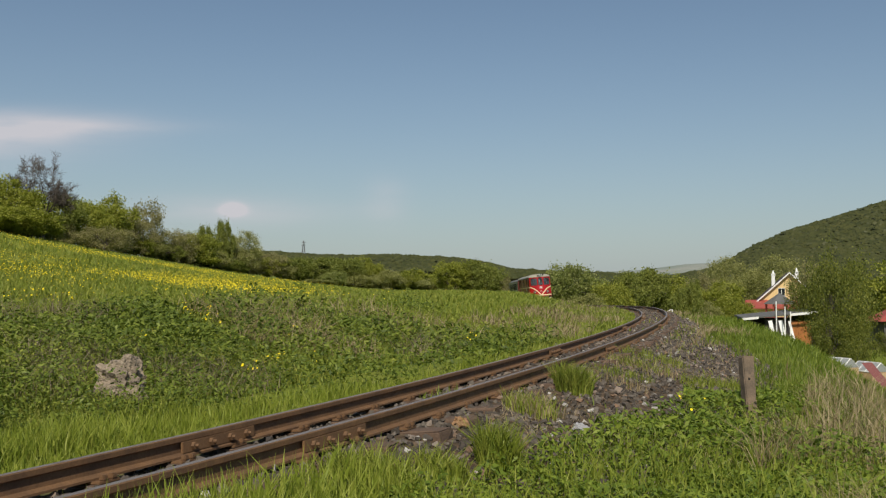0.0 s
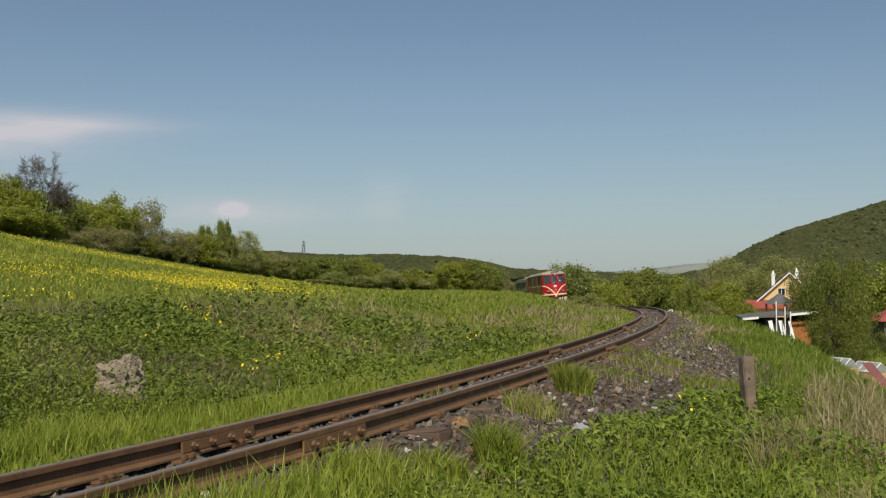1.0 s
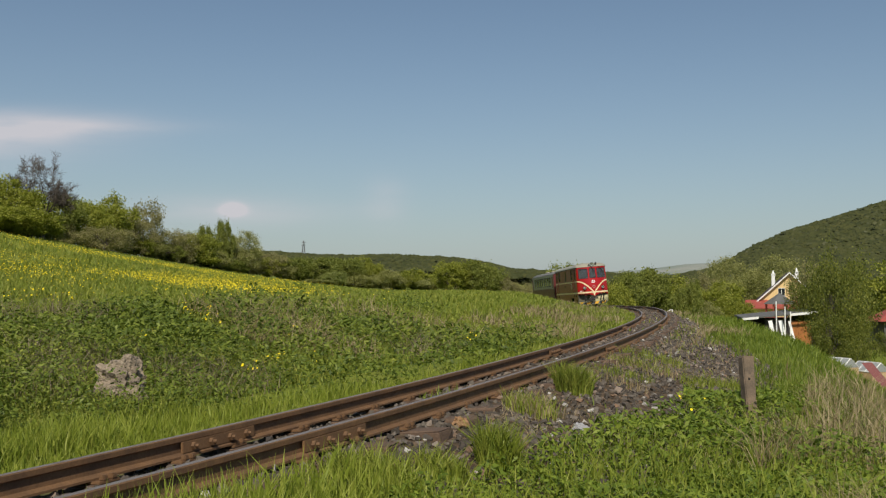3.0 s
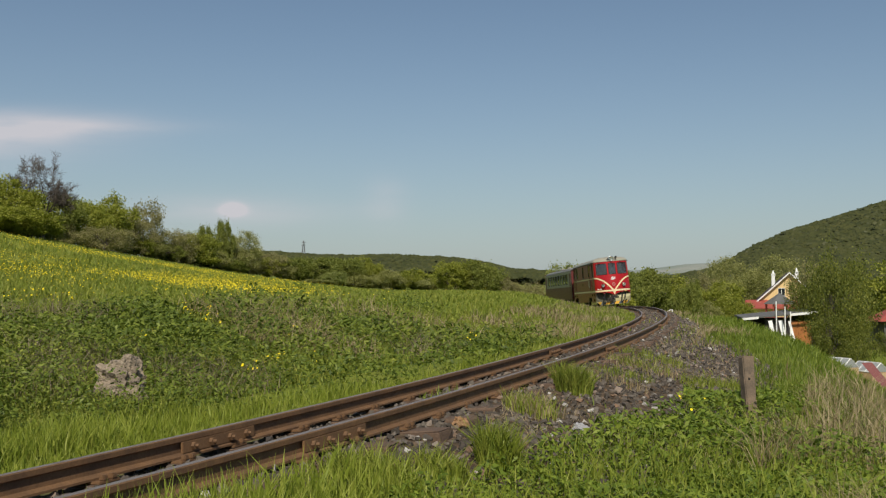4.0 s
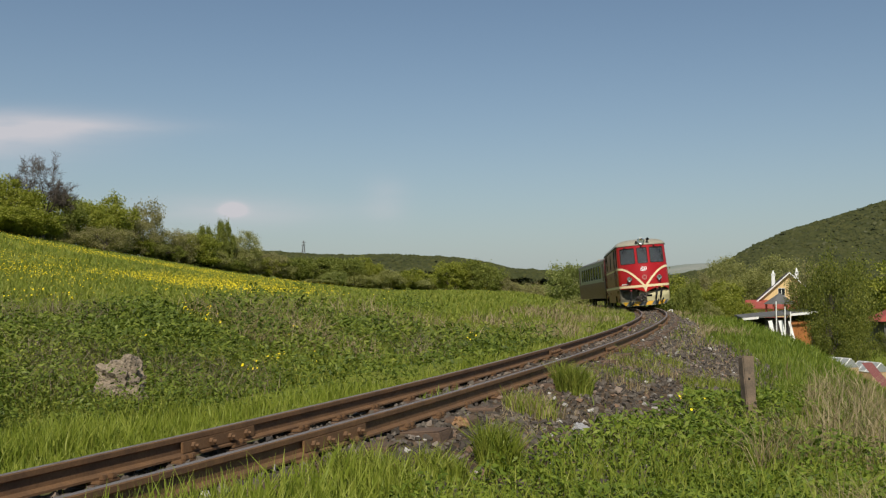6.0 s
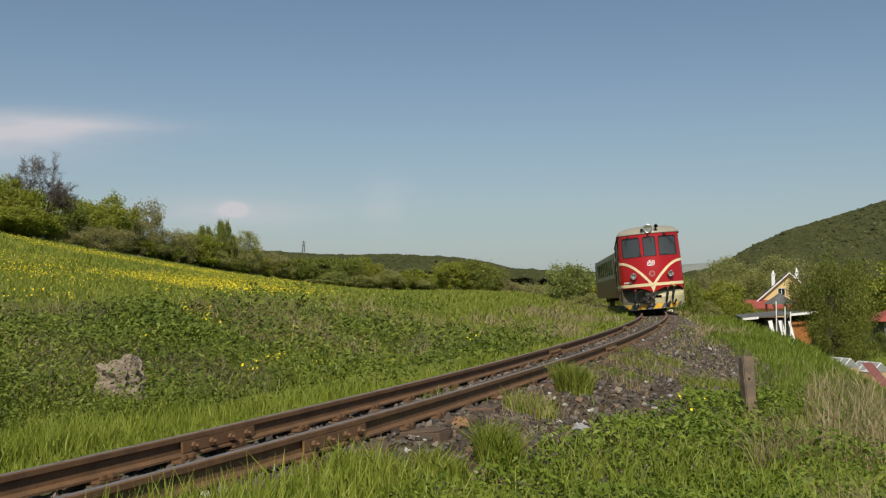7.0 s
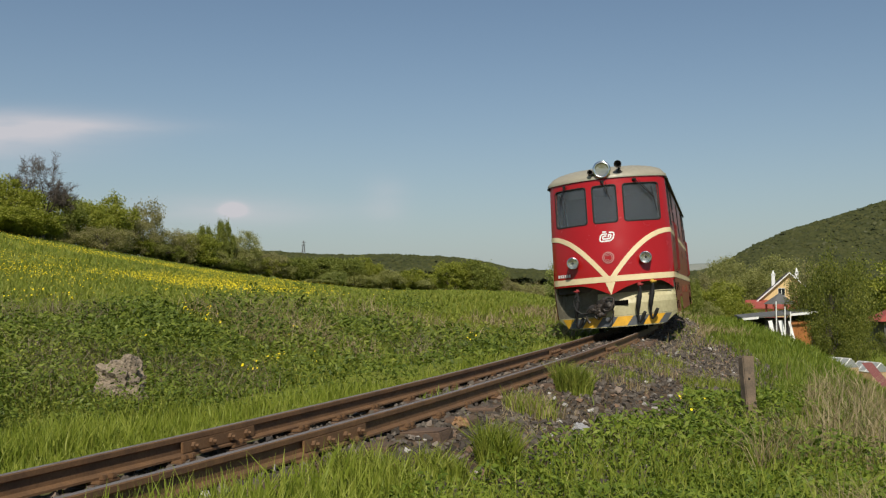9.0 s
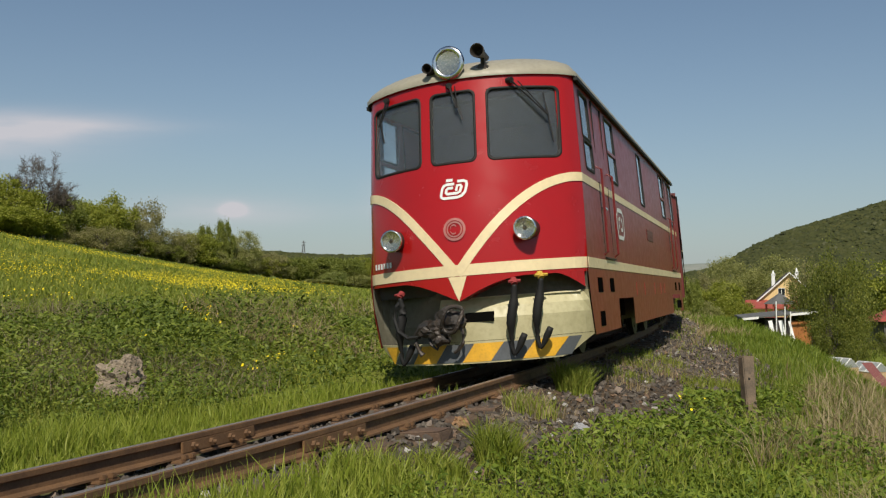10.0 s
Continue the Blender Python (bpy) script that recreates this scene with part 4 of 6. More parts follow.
            m = 0.9 + 0.5 * noise.noise(p * 1.6 + Vector((sd, 0, 0))) + 0.25 * noise.noise(p * 4.0 + Vector((0, sd, 0)))
            v.co = Vector((cx + p.x * w * m, -0.52 + p.y * 0.10 * m, cz + p.z * hgt * m))
    loop = []
    for k in range(27):
        a = k * 0.2417
        loop.append((-0.07 + 0.10 * math.cos(a) + 0.012 * math.sin(3 * a), -0.64 + 0.03 * math.sin(2 * a), 0.56 + 0.12 * math.sin(a + 0.3)))
    tube(bm, loop, 0.019, 7)
    tube(bm, [(-0.30, -0.55, 0.52), (-0.40, -0.52, 0.50), (-0.47, -0.48, 0.44), (-0.50, -0.46, 0.36), (-0.47, -0.46, 0.28), (-0.44, -0.46, 0.24)], [0.06, 0.05, 0.035, 0.022, 0.018, 0.03], 8)
    tube(bm, [(-0.02, -0.55, 0.50), (0.01, -0.57, 0.42), (0.0, -0.56, 0.34), (-0.06, -0.54, 0.27), (-0.10, -0.53, 0.25)], 0.017, 6)
    tube(bm, [(-0.36, -0.5, 0.44), (-0.33, -0.52, 0.34), (-0.27, -0.52, 0.29), (-0.24, -0.52, 0.36)], 0.016, 6)
    part("coupler", bm, DARKMETAL, root, "black centre coupler with a loose link, greasy")
    TAPRED = worn("faded_red_tap", (0.30, 0.03, 0.03), (0.12, 0.02, 0.02), 0.8, 30.0)
    TAPYELLOW = worn("faded_yellow_tap", (0.55, 0.36, 0.04), (0.25, 0.15, 0.03), 0.8, 30.0)
    for u, z0, tap in ((-0.62, 0.80, TAPRED), (0.50, 0.84, TAPRED), (0.72, 0.88, TAPYELLOW)):
        yb = plough(u, 0.5).y
        key = [nose(u, z0, 0.03), Vector((u - 0.01, yb - 0.15, z0 - 0.15)), Vector((u - 0.05, yb - 0.15, z0 - 0.32)), Vector((u - 0.07, yb - 0.11, z0 - 0.50)), Vector((u - 0.05, yb - 0.10, z0 - 0.64)), Vector((u + 0.06, yb - 0.12, z0 - 0.46))]
        pts = []
        for i in range(5):
            p0, p1, p2, p3 = key[max(0, i - 1)], key[i], key[i + 1], key[min(5, i + 2)]
            for j in range(5 if i < 4 else 6):
                w = j / 5
                pts.append(0.5 * (2 * p1 + (p2 - p0) * w + (2 * p0 - 5 * p1 + 4 * p2 - p3) * w * w + (3 * p1 - 3 * p2 + p3 - p0) * w ** 3))
        hose = part("brake_hose", tubed(pts, [float(np.interp(i, [0, 3, 6, 11, 14, 21, 23, 25], [0.022, 0.030, 0.046, 0.044, 0.022, 0.020, 0.034, 0.030])) for i in range(len(pts))], 9), BLACK, root, "black rubber brake hose", True)
        bm = tubed([nose(u, z0 + 0.05, 0.0), nose(u, z0, 0.04)], 0.032, 8)
        tube(bm, [nose(u - 0.05, z0 + 0.03, 0.04), nose(u + 0.05, z0 + 0.03, 0.04)], 0.016, 6)
        part("hose_tap", bm, tap, hose)
    bm = tubed([(-0.60, -0.42, 0.80), (-0.68, -0.44, 0.72), (-0.71, -0.44, 0.60), (-0.67, -0.45, 0.48), (-0.57, -0.48, 0.41), (-0.44, -0.50, 0.42)], 0.020, 7)
    part("cable", bm, BLACK, root)
    # floor, bulkheads, rear end, underframe, cab fittings
    part("floor_frame", boxed(-1.05, 1.05, 0.1, L - 0.1, 0.80, 0.94), DARKMETAL, root)
    part("bulkhead", boxed(-1.04, 1.04, 2.05, 2.10, 0.94, 2.80), INTERIOR, root)
    part("bulkhead", boxed(-1.04, 1.04, L - 2.10, L - 2.05, 0.94, 2.80), INTERIOR, root)
    part("headlining", boxed(-1.0, 1.0, 0.45, 2.05, 2.77, 2.80), INTERIOR, root)
    part("driver_desk", boxed(0.05, 0.95, 0.0, 0.42, 0.94, 1.85, 0.04), INTERIOR, root)
    bm = boxed(0.3, 0.75, 1.0, 1.45, 1.45, 1.55, 0.04)
    box(bm, 0.3, 0.75, 1.40, 1.48, 1.55, 2.15, 0.04)
    box(bm, 0.47, 0.58, 1.18, 1.28, 0.94, 1.45)
    part("driver_seat", bm, BLACK, root)
    us2 = refine(-1.10, 1.10, 0.1)
    bm = bmesh.new()
    R = []
    for z in (0.74, 0.93, 1.9, 2.87):
        R.append([bm.verts.new((lambda p: Vector((p.x, L - p.y, p.z)))(nose(u * half_width(z) / 1.1, z))) for u in us2])
    for A, B in zip(R, R[1:]):
        for k in range(len(us2) - 1):
            bm.faces.new((A[k], A[k + 1], B[k + 1], B[k]))
    part("rear_panel", bm, RED, root, smooth=True)
    part("fuel_tank", boxed(-0.85, 0.85, 4.2, 6.6, 0.35, 0.80, 0.06), DARKMETAL, root)
    bogie(root, 2.1)
    bogie(root, L - 2.1)
    return root


def make_coach():
    root = tagged(new("passenger_coach"), "cream and dark red narrow-gauge passenger coach with grey roof", "railway coach")
    L = 14.0
    wins = [(1.6 + 1.36 * k, 1.6 + 1.36 * k + 0.95) for k in range(8)]
    for sx in (-1, 1):
        pl = side_place(sx)
        ys = [0.0]
        for a, b in wins:
            ys += [a, b]
        ys += [L]
        hl = [(a, b, 1.75, 2.5) for a, b in wins]
        grid_shell(cuts(sorted(set(ys + [0.25, 0.85, L - 0.85, L - 0.25])), 1.0), [1.55, 1.75, 2.5, 2.72], lambda y, z, p=pl: p(y, z), hl, 0, "upper_side", COACHCREAM, root)
        grid_shell(cuts([0.0, L], 1.0), [0.55, 0.9, 1.545], lambda y, z, p=pl: p(y, z), [], 0, "lower_side", COACHRED, root, "dark red lower side")
        for a, b in wins:
            o = rounded(a - 0.025, b + 0.025, 1.725, 2.525, 0.06)
            i = rounded(a + 0.02, b - 0.02, 1.77, 2.48, 0.05)
            fr = frame_ring(o, i, pl, "coach_window", BLACK, root)
            pane(i, pl, fr)
        part("belt_rail", boxed(min(sx * 1.09, sx * 1.12), max(sx * 1.09, sx * 1.12), 0, L, 1.53, 1.56), COACHCREAM, root)
        for d0 in (0.25, L - 0.85):
            x = sx * 1.098
            part("coach_door", boxed(min(x, x + sx * 0.012), max(x, x + sx * 0.012), d0, d0 + 0.6, 0.72, 2.55, 0.004), COACHRED, root)
    for y in (0.0, L):
        part("end_wall", boxed(-1.07, 1.07, y - 0.03, y + 0.03, 0.55, 2.80), COACHRED, root)
    part("floor_frame", boxed(-1.05, 1.05, 0.05, L - 0.05, 0.55, 0.78), DARKMETAL, root)
    part("partition", boxed(-0.04, 0.04, 0.5, L - 0.5, 0.78, 1.7), INTERIOR, root)
    bm = bmesh.new()
    R = []
    for y in (-0.08, 0.05, L - 0.05, L + 0.08):
        row = []
        for k in range(17):
            t = -1 + 2 * k / 16
            drop = 0.03 if y < 0 or y > L else 0
            row.append(bm.verts.new((t * 1.10, y, 2.72 + 0.33 * (1 - abs(t) ** 2.2) - drop)))
        R.append(row)
    for A, B in zip(R, R[1:]):
        for k in range(16):
            bm.faces.new((A[k], A[k + 1], B[k + 1], B[k]))
    bmesh.ops.solidify(bm, geom=list(bm.faces), thickness=0.03)
    part("roof", bm, worn("coach_roof_paint", (0.34, 0.34, 0.33), (0.2, 0.2, 0.19), 0.6, 1.2), root, "light grey coach roof", True)
    for y0 in (3, 6.5, 10):
        part("roof_vent", boxed(-0.16, 0.16, y0, y0 + 0.4, 3.03, 3.16, 0.04), ROOFGREY, root)
    part("gangway", boxed(-0.4, 0.4, -0.55, -0.03, 0.78, 2.6, 0.05), BLACK, root)
    bogie(root, 2.3, 1.2)
    bogie(root, L - 2.3, 1.2)
    return root


LOCO = make_loco()
N_LOCO_WHEELS = len(WHEELS)
COACH = make_coach()


def along(t):
    """Place of the locomotive's nose corners along the line."""
    q = 10.0 - t
    return 3.95 + 8.99 * q - 0.0486 * q * q + 0.0062 * q ** 3


def on_bogies(s, b0, b1):
    """The pose of a vehicle whose front stands at s and whose bogies stand b0 and b1 metres behind it."""
    a, _, ca = on_track(s + b0)
    b, _, cb = on_track(s + b1)
    back = (b - a).normalized()
    right = Vector((back.y, -back.x, 0)).normalized()
    up = right.cross(back).normalized()
    m = Matrix((right, back, up)).transposed().to_4x4()
    m = m @ Matrix.Rotation(-(ca + cb) / 2 - 0.008, 4, "Y")
    m.translation = a - back * b0
    return m

# ---- trees ----


def leaf_cloud(rng, centres, radii, per, size):
    """Leaf quads round clump centres, turned at random."""
    out = []
    for c, r in zip(centres, radii):
        p = rng.normal(0, 0.45, (per, 3)) * r + c
        a, b = rng.normal(0, 1, (per, 3)), rng.normal(0, 1, (per, 3))
        a /= np.linalg.norm(a, axis=1)[:, None]
        b -= a * (a * b).sum(1)[:, None]
        b /= np.linalg.norm(b, axis=1)[:, None]
        s = size * rng.uniform(0.6, 1.3, (per, 1))
        out.append(np.stack([p - a * s, p + b * s * 0.55, p + a * s, p - b * s * 0.55], 1))
    return np.concatenate(out)


def grow(bm, rng, p, d, length, r, depth, tips, spread=0.55, up=0.12):
    """A limb that tapers, bends and forks; its ends are kept in tips."""
    pts, rs = [p], [r]
    for k in range(3):
        d = (d + Vector(rng.normal(0, 0.13, 3)) + Vector((0, 0, up * 0.5))).normalized()
        p = p + d * length / 3
        pts.append(p)
        rs.append(r * (1 - 0.07 * (k + 1)))
    tube(bm, pts, rs, 6 if r > 0.03 else 4, False)
    if depth == 0:
        tips.append(p)
        return
    for k in range(3 if rng.random() < 0.6 else 2):
        e = (d + Vector(rng.normal(0, spread, 3)) + Vector((0, 0, up))).normalized()
        grow(bm, rng, p if k else pts[-1], e, length * rng.uniform(0.62, 0.85), rs[-1] * 0.76, depth - 1, tips, spread, up)


def tree_proto(seed, mat, label, shape=(0.5, 0.5, 0.5), base=0.08, clumps=170, per=80, leaf=0.021, lean=0.0, name="tree", category="tree"):
    """A tree one metre high, to be scaled: trunk with limbs, and a crown of small leaves with gaps."""
    rng = np.random.default_rng(seed)
    root = tagged(new(name), label, category, group="hedgerow trees")
    bm, tips = bmesh.new(), []
    n_stem = 1 if base > 0.12 else 3
    for k in range(n_stem):
        st = Vector((rng.uniform(-0.05, 0.05) * (n_stem > 1), rng.uniform(-0.05, 0.05) * (n_stem > 1), -0.06))
        grow(bm, rng, st, Vector((rng.normal(0, 0.12), rng.normal(0, 0.12), 1)), 0.30, 0.022 if n_stem == 1 else 0.014, 3, tips, 0.5)
    part("trunk", bm, BARK, root, smooth=True)
    cs, rr = [], []
    zc = base + (1 - base) * 0.52
    while len(cs) < clumps:
        v = rng.normal(0, 1, 3)
        v /= np.linalg.norm(v)
        k = rng.uniform(0.25, 1.0) ** 0.45
        lump = 1 + 0.22 * math.sin(3.1 * v[0] + seed) * math.sin(2.7 * v[1] + 2 * seed) + 0.16 * math.sin(5.3 * v[2] + seed * 1.7 + 3 * v[0])
        p = np.array([v[0] * shape[0], v[1] * shape[1], v[2] * (1 - base) * 0.5]) * k * lump
        p[2] += zc
        if p[2] < base * 0.7:
            continue
        cs.append(p)
        rr.append(rng.uniform(0.07, 0.13))
    L = leaf_cloud(rng, cs, rr, per, leaf)
    ob = quads("crown", L, mat)
    ob.parent = root
    return root


PROTO = {}


def plant(kind, x, y, hgt, spread, rng):
    """Sets a tree of that kind, height and width on the ground."""
    z = ground_z(x, y) - 0.1
    m = Matrix.Translation((x, y, z)) @ Matrix.Rotation(rng.uniform(0, 6.28), 4, "Z") @ Matrix.Diagonal((spread, spread, hgt, 1))
    if kind not in PROTO:
        PROTO[kind] = make_kind(kind)
        PROTO[kind].matrix_basis = m
        return PROTO[kind]
    src = PROTO[kind]
    made = src.copy()
    scene.collection.objects.link(made)
    made.matrix_basis = m
    for c in src.children:
        k = c.copy()
        scene.collection.objects.link(k)
        k.parent = made
    return made


def make_kind(kind):
    return {
        "a1": lambda: tree_proto(1, LEAF_A, "leafy green hedgerow tree in fresh spring foliage", per=90),
        "a2": lambda: tree_proto(2, LEAF_A, "bright green young tree at the meadow edge", shape=(0.46, 0.5, 0.5), base=0.05, per=90),
        "b1": lambda: tree_proto(3, LEAF_B, "dark green bushy tree in a hedgerow", shape=(0.5, 0.44, 0.5), base=0.05, clumps=180),
        "b2": lambda: tree_proto(4, LEAF_B, "dense dark green shrub beside the railway", shape=(0.5, 0.5, 0.5), base=0.02, clumps=180, name="shrub", category="shrub"),
        "c1": lambda: tree_proto(5, LEAF_C, "pale yellow-green willow with a round crown", shape=(0.5, 0.5, 0.5), base=0.04, clumps=210, per=130, leaf=0.012),
        "c2": lambda: tree_proto(6, LEAF_C, "pale green willow shrub", shape=(0.5, 0.46, 0.5), base=0.02, leaf=0.02, name="shrub", category="shrub"),
        "d1": lambda: tree_proto(7, LEAF_D, "brownish budding tree with thin foliage", shape=(0.46, 0.46, 0.5), base=0.1, clumps=140, per=60, leaf=0.017),
        "d2": lambda: tree_proto(8, LEAF_D, "brown-grey bare thicket shrub", shape=(0.5, 0.5, 0.5), base=0.03, clumps=160, per=80, leaf=0.014, name="shrub", category="shrub"),
        "e1": lambda: tree_proto(9, LEAF_BLOOM, "hawthorn in pale blossom beside the track", shape=(0.5, 0.48, 0.5), base=0.03, clumps=200, per=90, leaf=0.019),
        "g1": lambda: tree_proto(10, LEAF_G, "leafy green garden tree with long shoots", shape=(0.46, 0.46, 0.52), base=0.02, clumps=230, per=60, leaf=0.013),
        "g2": lambda: tree_proto(11, LEAF_G, "dark green garden bush", shape=(0.5, 0.5, 0.5), base=0.01, clumps=150, per=80, leaf=0.014, name="shrub", category="shrub"),
    }[kind]()


def bare_tree(x, y, hgt):
    """A bare tree: short trunk, a fan of rising limbs, side branches along them and fine twigs."""
    rng = np.random.default_rng(24)
    root = tagged(new("bare_tree"), "tall bare grey tree with a wide twiggy crown", "tree", group="hedgerow trees")
    bm, tw = bmesh.new(), bmesh.new()
    fork = Vector((0, 0, hgt * 0.28))
    tube(bm, [Vector((0.1, 0, -0.3)), Vector((0.0, 0, hgt * 0.15)), fork], [0.26, 0.21, 0.18], 8, False)

    def limb(p, d, length, r, level):
        n = 6
        pts, rs = [p], [r]
        for k in range(n):
            d = (d + Vector(rng.normal(0, 0.16, 3)) + Vector((0, 0, 0.05))).normalized()
            p = p + d * length / n
            pts.append(p)
            rs.append(r * (1 - 0.8 * (k + 1) / n))
            if k >= (1 if level else 2):
                for j in range(2):
                    side = (d * 0.75 + Vector(rng.normal(0, 0.62, 3))).normalized()
                    if level < 2:
                        limb(p, side, length * rng.uniform(0.30, 0.48), max(rs[-1] * 0.6, 0.016), level + 1)
                    else:
                        tube(tw, [p, p + side * 0.22, p + side * 0.4 + Vector(rng.normal(0, 0.08, 3))], [0.013, 0.011, 0.008], 3, False)
        tube(bm if level < 2 else tw, pts, [max(q, 0.011) for q in rs], 5 if level < 2 else 3, False)

    for ang, ln in ((-62, 0.46), (-38, 0.60), (-16, 0.70), (4, 0.72), (24, 0.66), (46, 0.56), (68, 0.44)):
        a = radians(ang + rng.uniform(-5, 5))
        limb(fork + Vector((0, 0, rng.uniform(-0.4, 0.3))), Vector((math.sin(a), rng.normal(0, 0.3), math.cos(a))).normalized(), hgt * ln, 0.10, 0)
    part("trunk", bm, BARK, root)
    part("crown", tw, BARK, root, "fine bare twigs")["kind"] = "stuff"
    root.location = (x, y, ground_z(x, y))


# kind, place, height and width of every tree that stands by itself
TREES = [("a1", -46.6, 95, 6.0, 7.5), ("a1", -42.0, 93.4, 5.2, 6.3), ("b1", -41.9, 106.0, 5.5, 6.1), ("a2", -41.3, 112.0, 5.5, 5.8), ("a1", -40.4, 118.0, 6.6, 5.8),
         ("d1", -38.8, 126.0, 7.8, 5.8), ("d2", -39.7, 122.0, 4.9, 5.6), ("d2", -37.1, 132.0, 4.8, 6.4), ("a2", -35.4, 137.6, 4.7, 6.3), ("b1", -34.4, 140.2, 6.4, 2.9),
         ("b1", -32.7, 144.6, 7.9, 3.0), ("c1", -31.0, 148.6, 5.9, 7.7), ("d2", -27.8, 154.6, 4.2, 6.6), ("b1", -24.8, 158.8, 4.0, 6.8), ("b1", -21.3, 163.6, 4.7, 7.0),
         ("b1", -17.5, 168.3, 5.2, 7.7), ("a1", -13.9, 172.3, 5.3, 6.3), ("e1", -18.2, 160, 2.3, 4.4), ("c2", -9.8, 170, 3.3, 7.3), ("a1", -5.1, 178.0, 3.6, 8.2),
         ("a2", 1.4, 150, 4.4, 6.0), ("b1", 4.8, 152, 5.3, 7.0), ("b1", 7.3, 150, 5.8, 5.5), ("d2", 9.7, 150, 4.3, 4.6), ("c2", -19.5, 150, 0.8, 5.5),
         ("c2", -13.8, 165, 2.1, 7.1), ("c2", -1.9, 170, 2.0, 6.2), ("a1", -37.6, 88, 2.6, 5.9), ("a2", -39.2, 86, 2.5, 5.8), ("d2", -35.1, 100, 2.7, 6.7),
         ("e1", 15.6, 116, 6.3, 6.4), ("a2", 18.6, 108, 5.0, 4.6), ("b1", 23.3, 122, 6.7, 5.2), ("b1", 26.8, 126, 7.2, 6.5), ("a1", 31.1, 130, 5.5, 6.4),
         ("b2", 20.1, 80, 4.7, 2.4), ("d1", 40.0, 150, 7.4, 5.5), ("c1", 55.5, 185, 10.2, 12.4), ("c1", 63.6, 190, 10.7, 13.9), ("a1", 34.3, 120, 4.7, 5.9),
         ("a1", 31.2, 105, 3.2, 4.2), ("g1", 17.0, 42, 5.0, 2.7), ("g1", 23.9, 58, 5.6, 4.2), ("d1", 23.6, 62, 5.9, 3.2), ("g2", 16.4, 41, 2.7, 1.9), ("g1", 22.6, 60, 4.9, 3.2), ("g2", 26.2, 57, 1.5, 2.4),
         ("g1", 19.6, 46, 2.6, 1.4), ("a1", 35.6, 75, 6.0, 6.4), ("c2", 25.7, 95, 2.7, 3.5), ("c2", 14.9, 100, 2.3, 3.7), ("a1", 28.6, 75, 3.2, 2.7),
         ("a2", 14.6, 125, 3.1, 3.1), ("d2", 14.0, 150, 4.1, 5.5), ("c2", 11.8, 155, 3.2, 5.7)]
rng_t = random.Random(3)
for k in range(34):
    # low thicket that closes the foot of the hedge
    a = -0.47 + 0.56 * k / 33
    e = float(np.interp(a, [-0.456, -0.194, -0.084, 0.1], [90, 150, 170, 190])) + 1.0
    plant(("d2", "a2", "c2", "b2")[k % 4], a * e, e, rng_t.uniform(1.8, 3.0), rng_t.uniform(3.5, 5.0), rng_t)
for row in TREES:
    plant(*row, rng_t)
bare_tree(-40.1, 97, 6.7)


def far_woods(name, label, n, az0, az1, d0, d1, seed, size):
    rng = np.random.default_rng(seed)
    az, d = rng.uniform(az0, az1, n), rng.uniform(d0, d1, n)
    x, y = az * d, d
    z = height(x, y, False)
    cs = np.stack([x, y, z + size * 0.40 * rng.uniform(0.75, 1.25, n)], 1)
    rad = rng.uniform(0.6, 1.15, n) * size * 0.55
    per = 20
    V = rng.normal(0, 1, (n, per, 3))
    V /= np.linalg.norm(V, axis=2)[:, :, None]
    V[:, :, 2] = np.abs(V[:, :, 2]) - 0.15
    P = cs[:, None, :] + V * rad[:, None, None] * rng.uniform(0.7, 1.05, (n, per, 1)) * np.array([1, 1, 0.36])
    P[:, :, 2] -= np.where(rng.uniform(0, 1, (n, per)) < 0.15, rng.uniform(0.1, 0.6, (n, per)) * size, 0)
    nn = V * 0.4 + np.array([0, -0.45, 0.8]) + rng.normal(0, 0.15, V.shape)
    nn /= np.linalg.norm(nn, axis=2)[:, :, None]
    a = np.cross(nn, rng.normal(0, 1, nn.shape))
    a /= np.linalg.norm(a, axis=2)[:, :, None]
    b = np.cross(nn, a)
    s = rad[:, None, None] * rng.uniform(0.28, 0.46, (n, per, 1))
    Q = np.stack([P - a * s, P + b * s * 0.8, P + a * s, P - b * s * 0.8], 2).reshape(-1, 4, 3)
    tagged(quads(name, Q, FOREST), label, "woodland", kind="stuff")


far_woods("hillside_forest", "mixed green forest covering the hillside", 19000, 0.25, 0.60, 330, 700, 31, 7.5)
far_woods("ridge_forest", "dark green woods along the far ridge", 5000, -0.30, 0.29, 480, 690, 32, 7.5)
far_woods("valley_thicket", "green thicket in the valley behind the houses", 260, 0.16, 0.62, 190, 330, 33, 7.0)

# ---- grass, weeds, flowers ----


def blades(name, mat, label, x, y, hgt, width, seed, lean=0.35, z0=None):
    """Bent blades standing on the ground."""
    rng = np.random.default_rng(seed)
    n = len(x)
    z = (height(x, y) if z0 is None else z0) - 0.015
    a = rng.uniform(0, 2 * np.pi, n)
    dx, dy = np.cos(a), np.sin(a)
    b = rng.uniform(0, 2 * np.pi, n)
    ln = rng.uniform(0.05, lean, n) * hgt
    lx, ly = np.cos(b) * ln, np.sin(b) * ln
    p = np.stack([x, y, z], 1)
    w = np.stack([dx * width, dy * width, np.zeros(n)], 1) * 1.5
    mid = p + np.stack([lx * 0.35, ly * 0.35, hgt * 0.55], 1)
    tip = p + np.stack([lx * 1.3, ly * 1.3, hgt * rng.uniform(0.85, 1.0, n)], 1)
    V = np.stack([p - w * 0.5, p + w * 0.5, mid + w * 0.42, tip, mid - w * 0.42], 1)
    return tagged(blade_mesh(name, V, mat), label, "grass", kind="stuff")


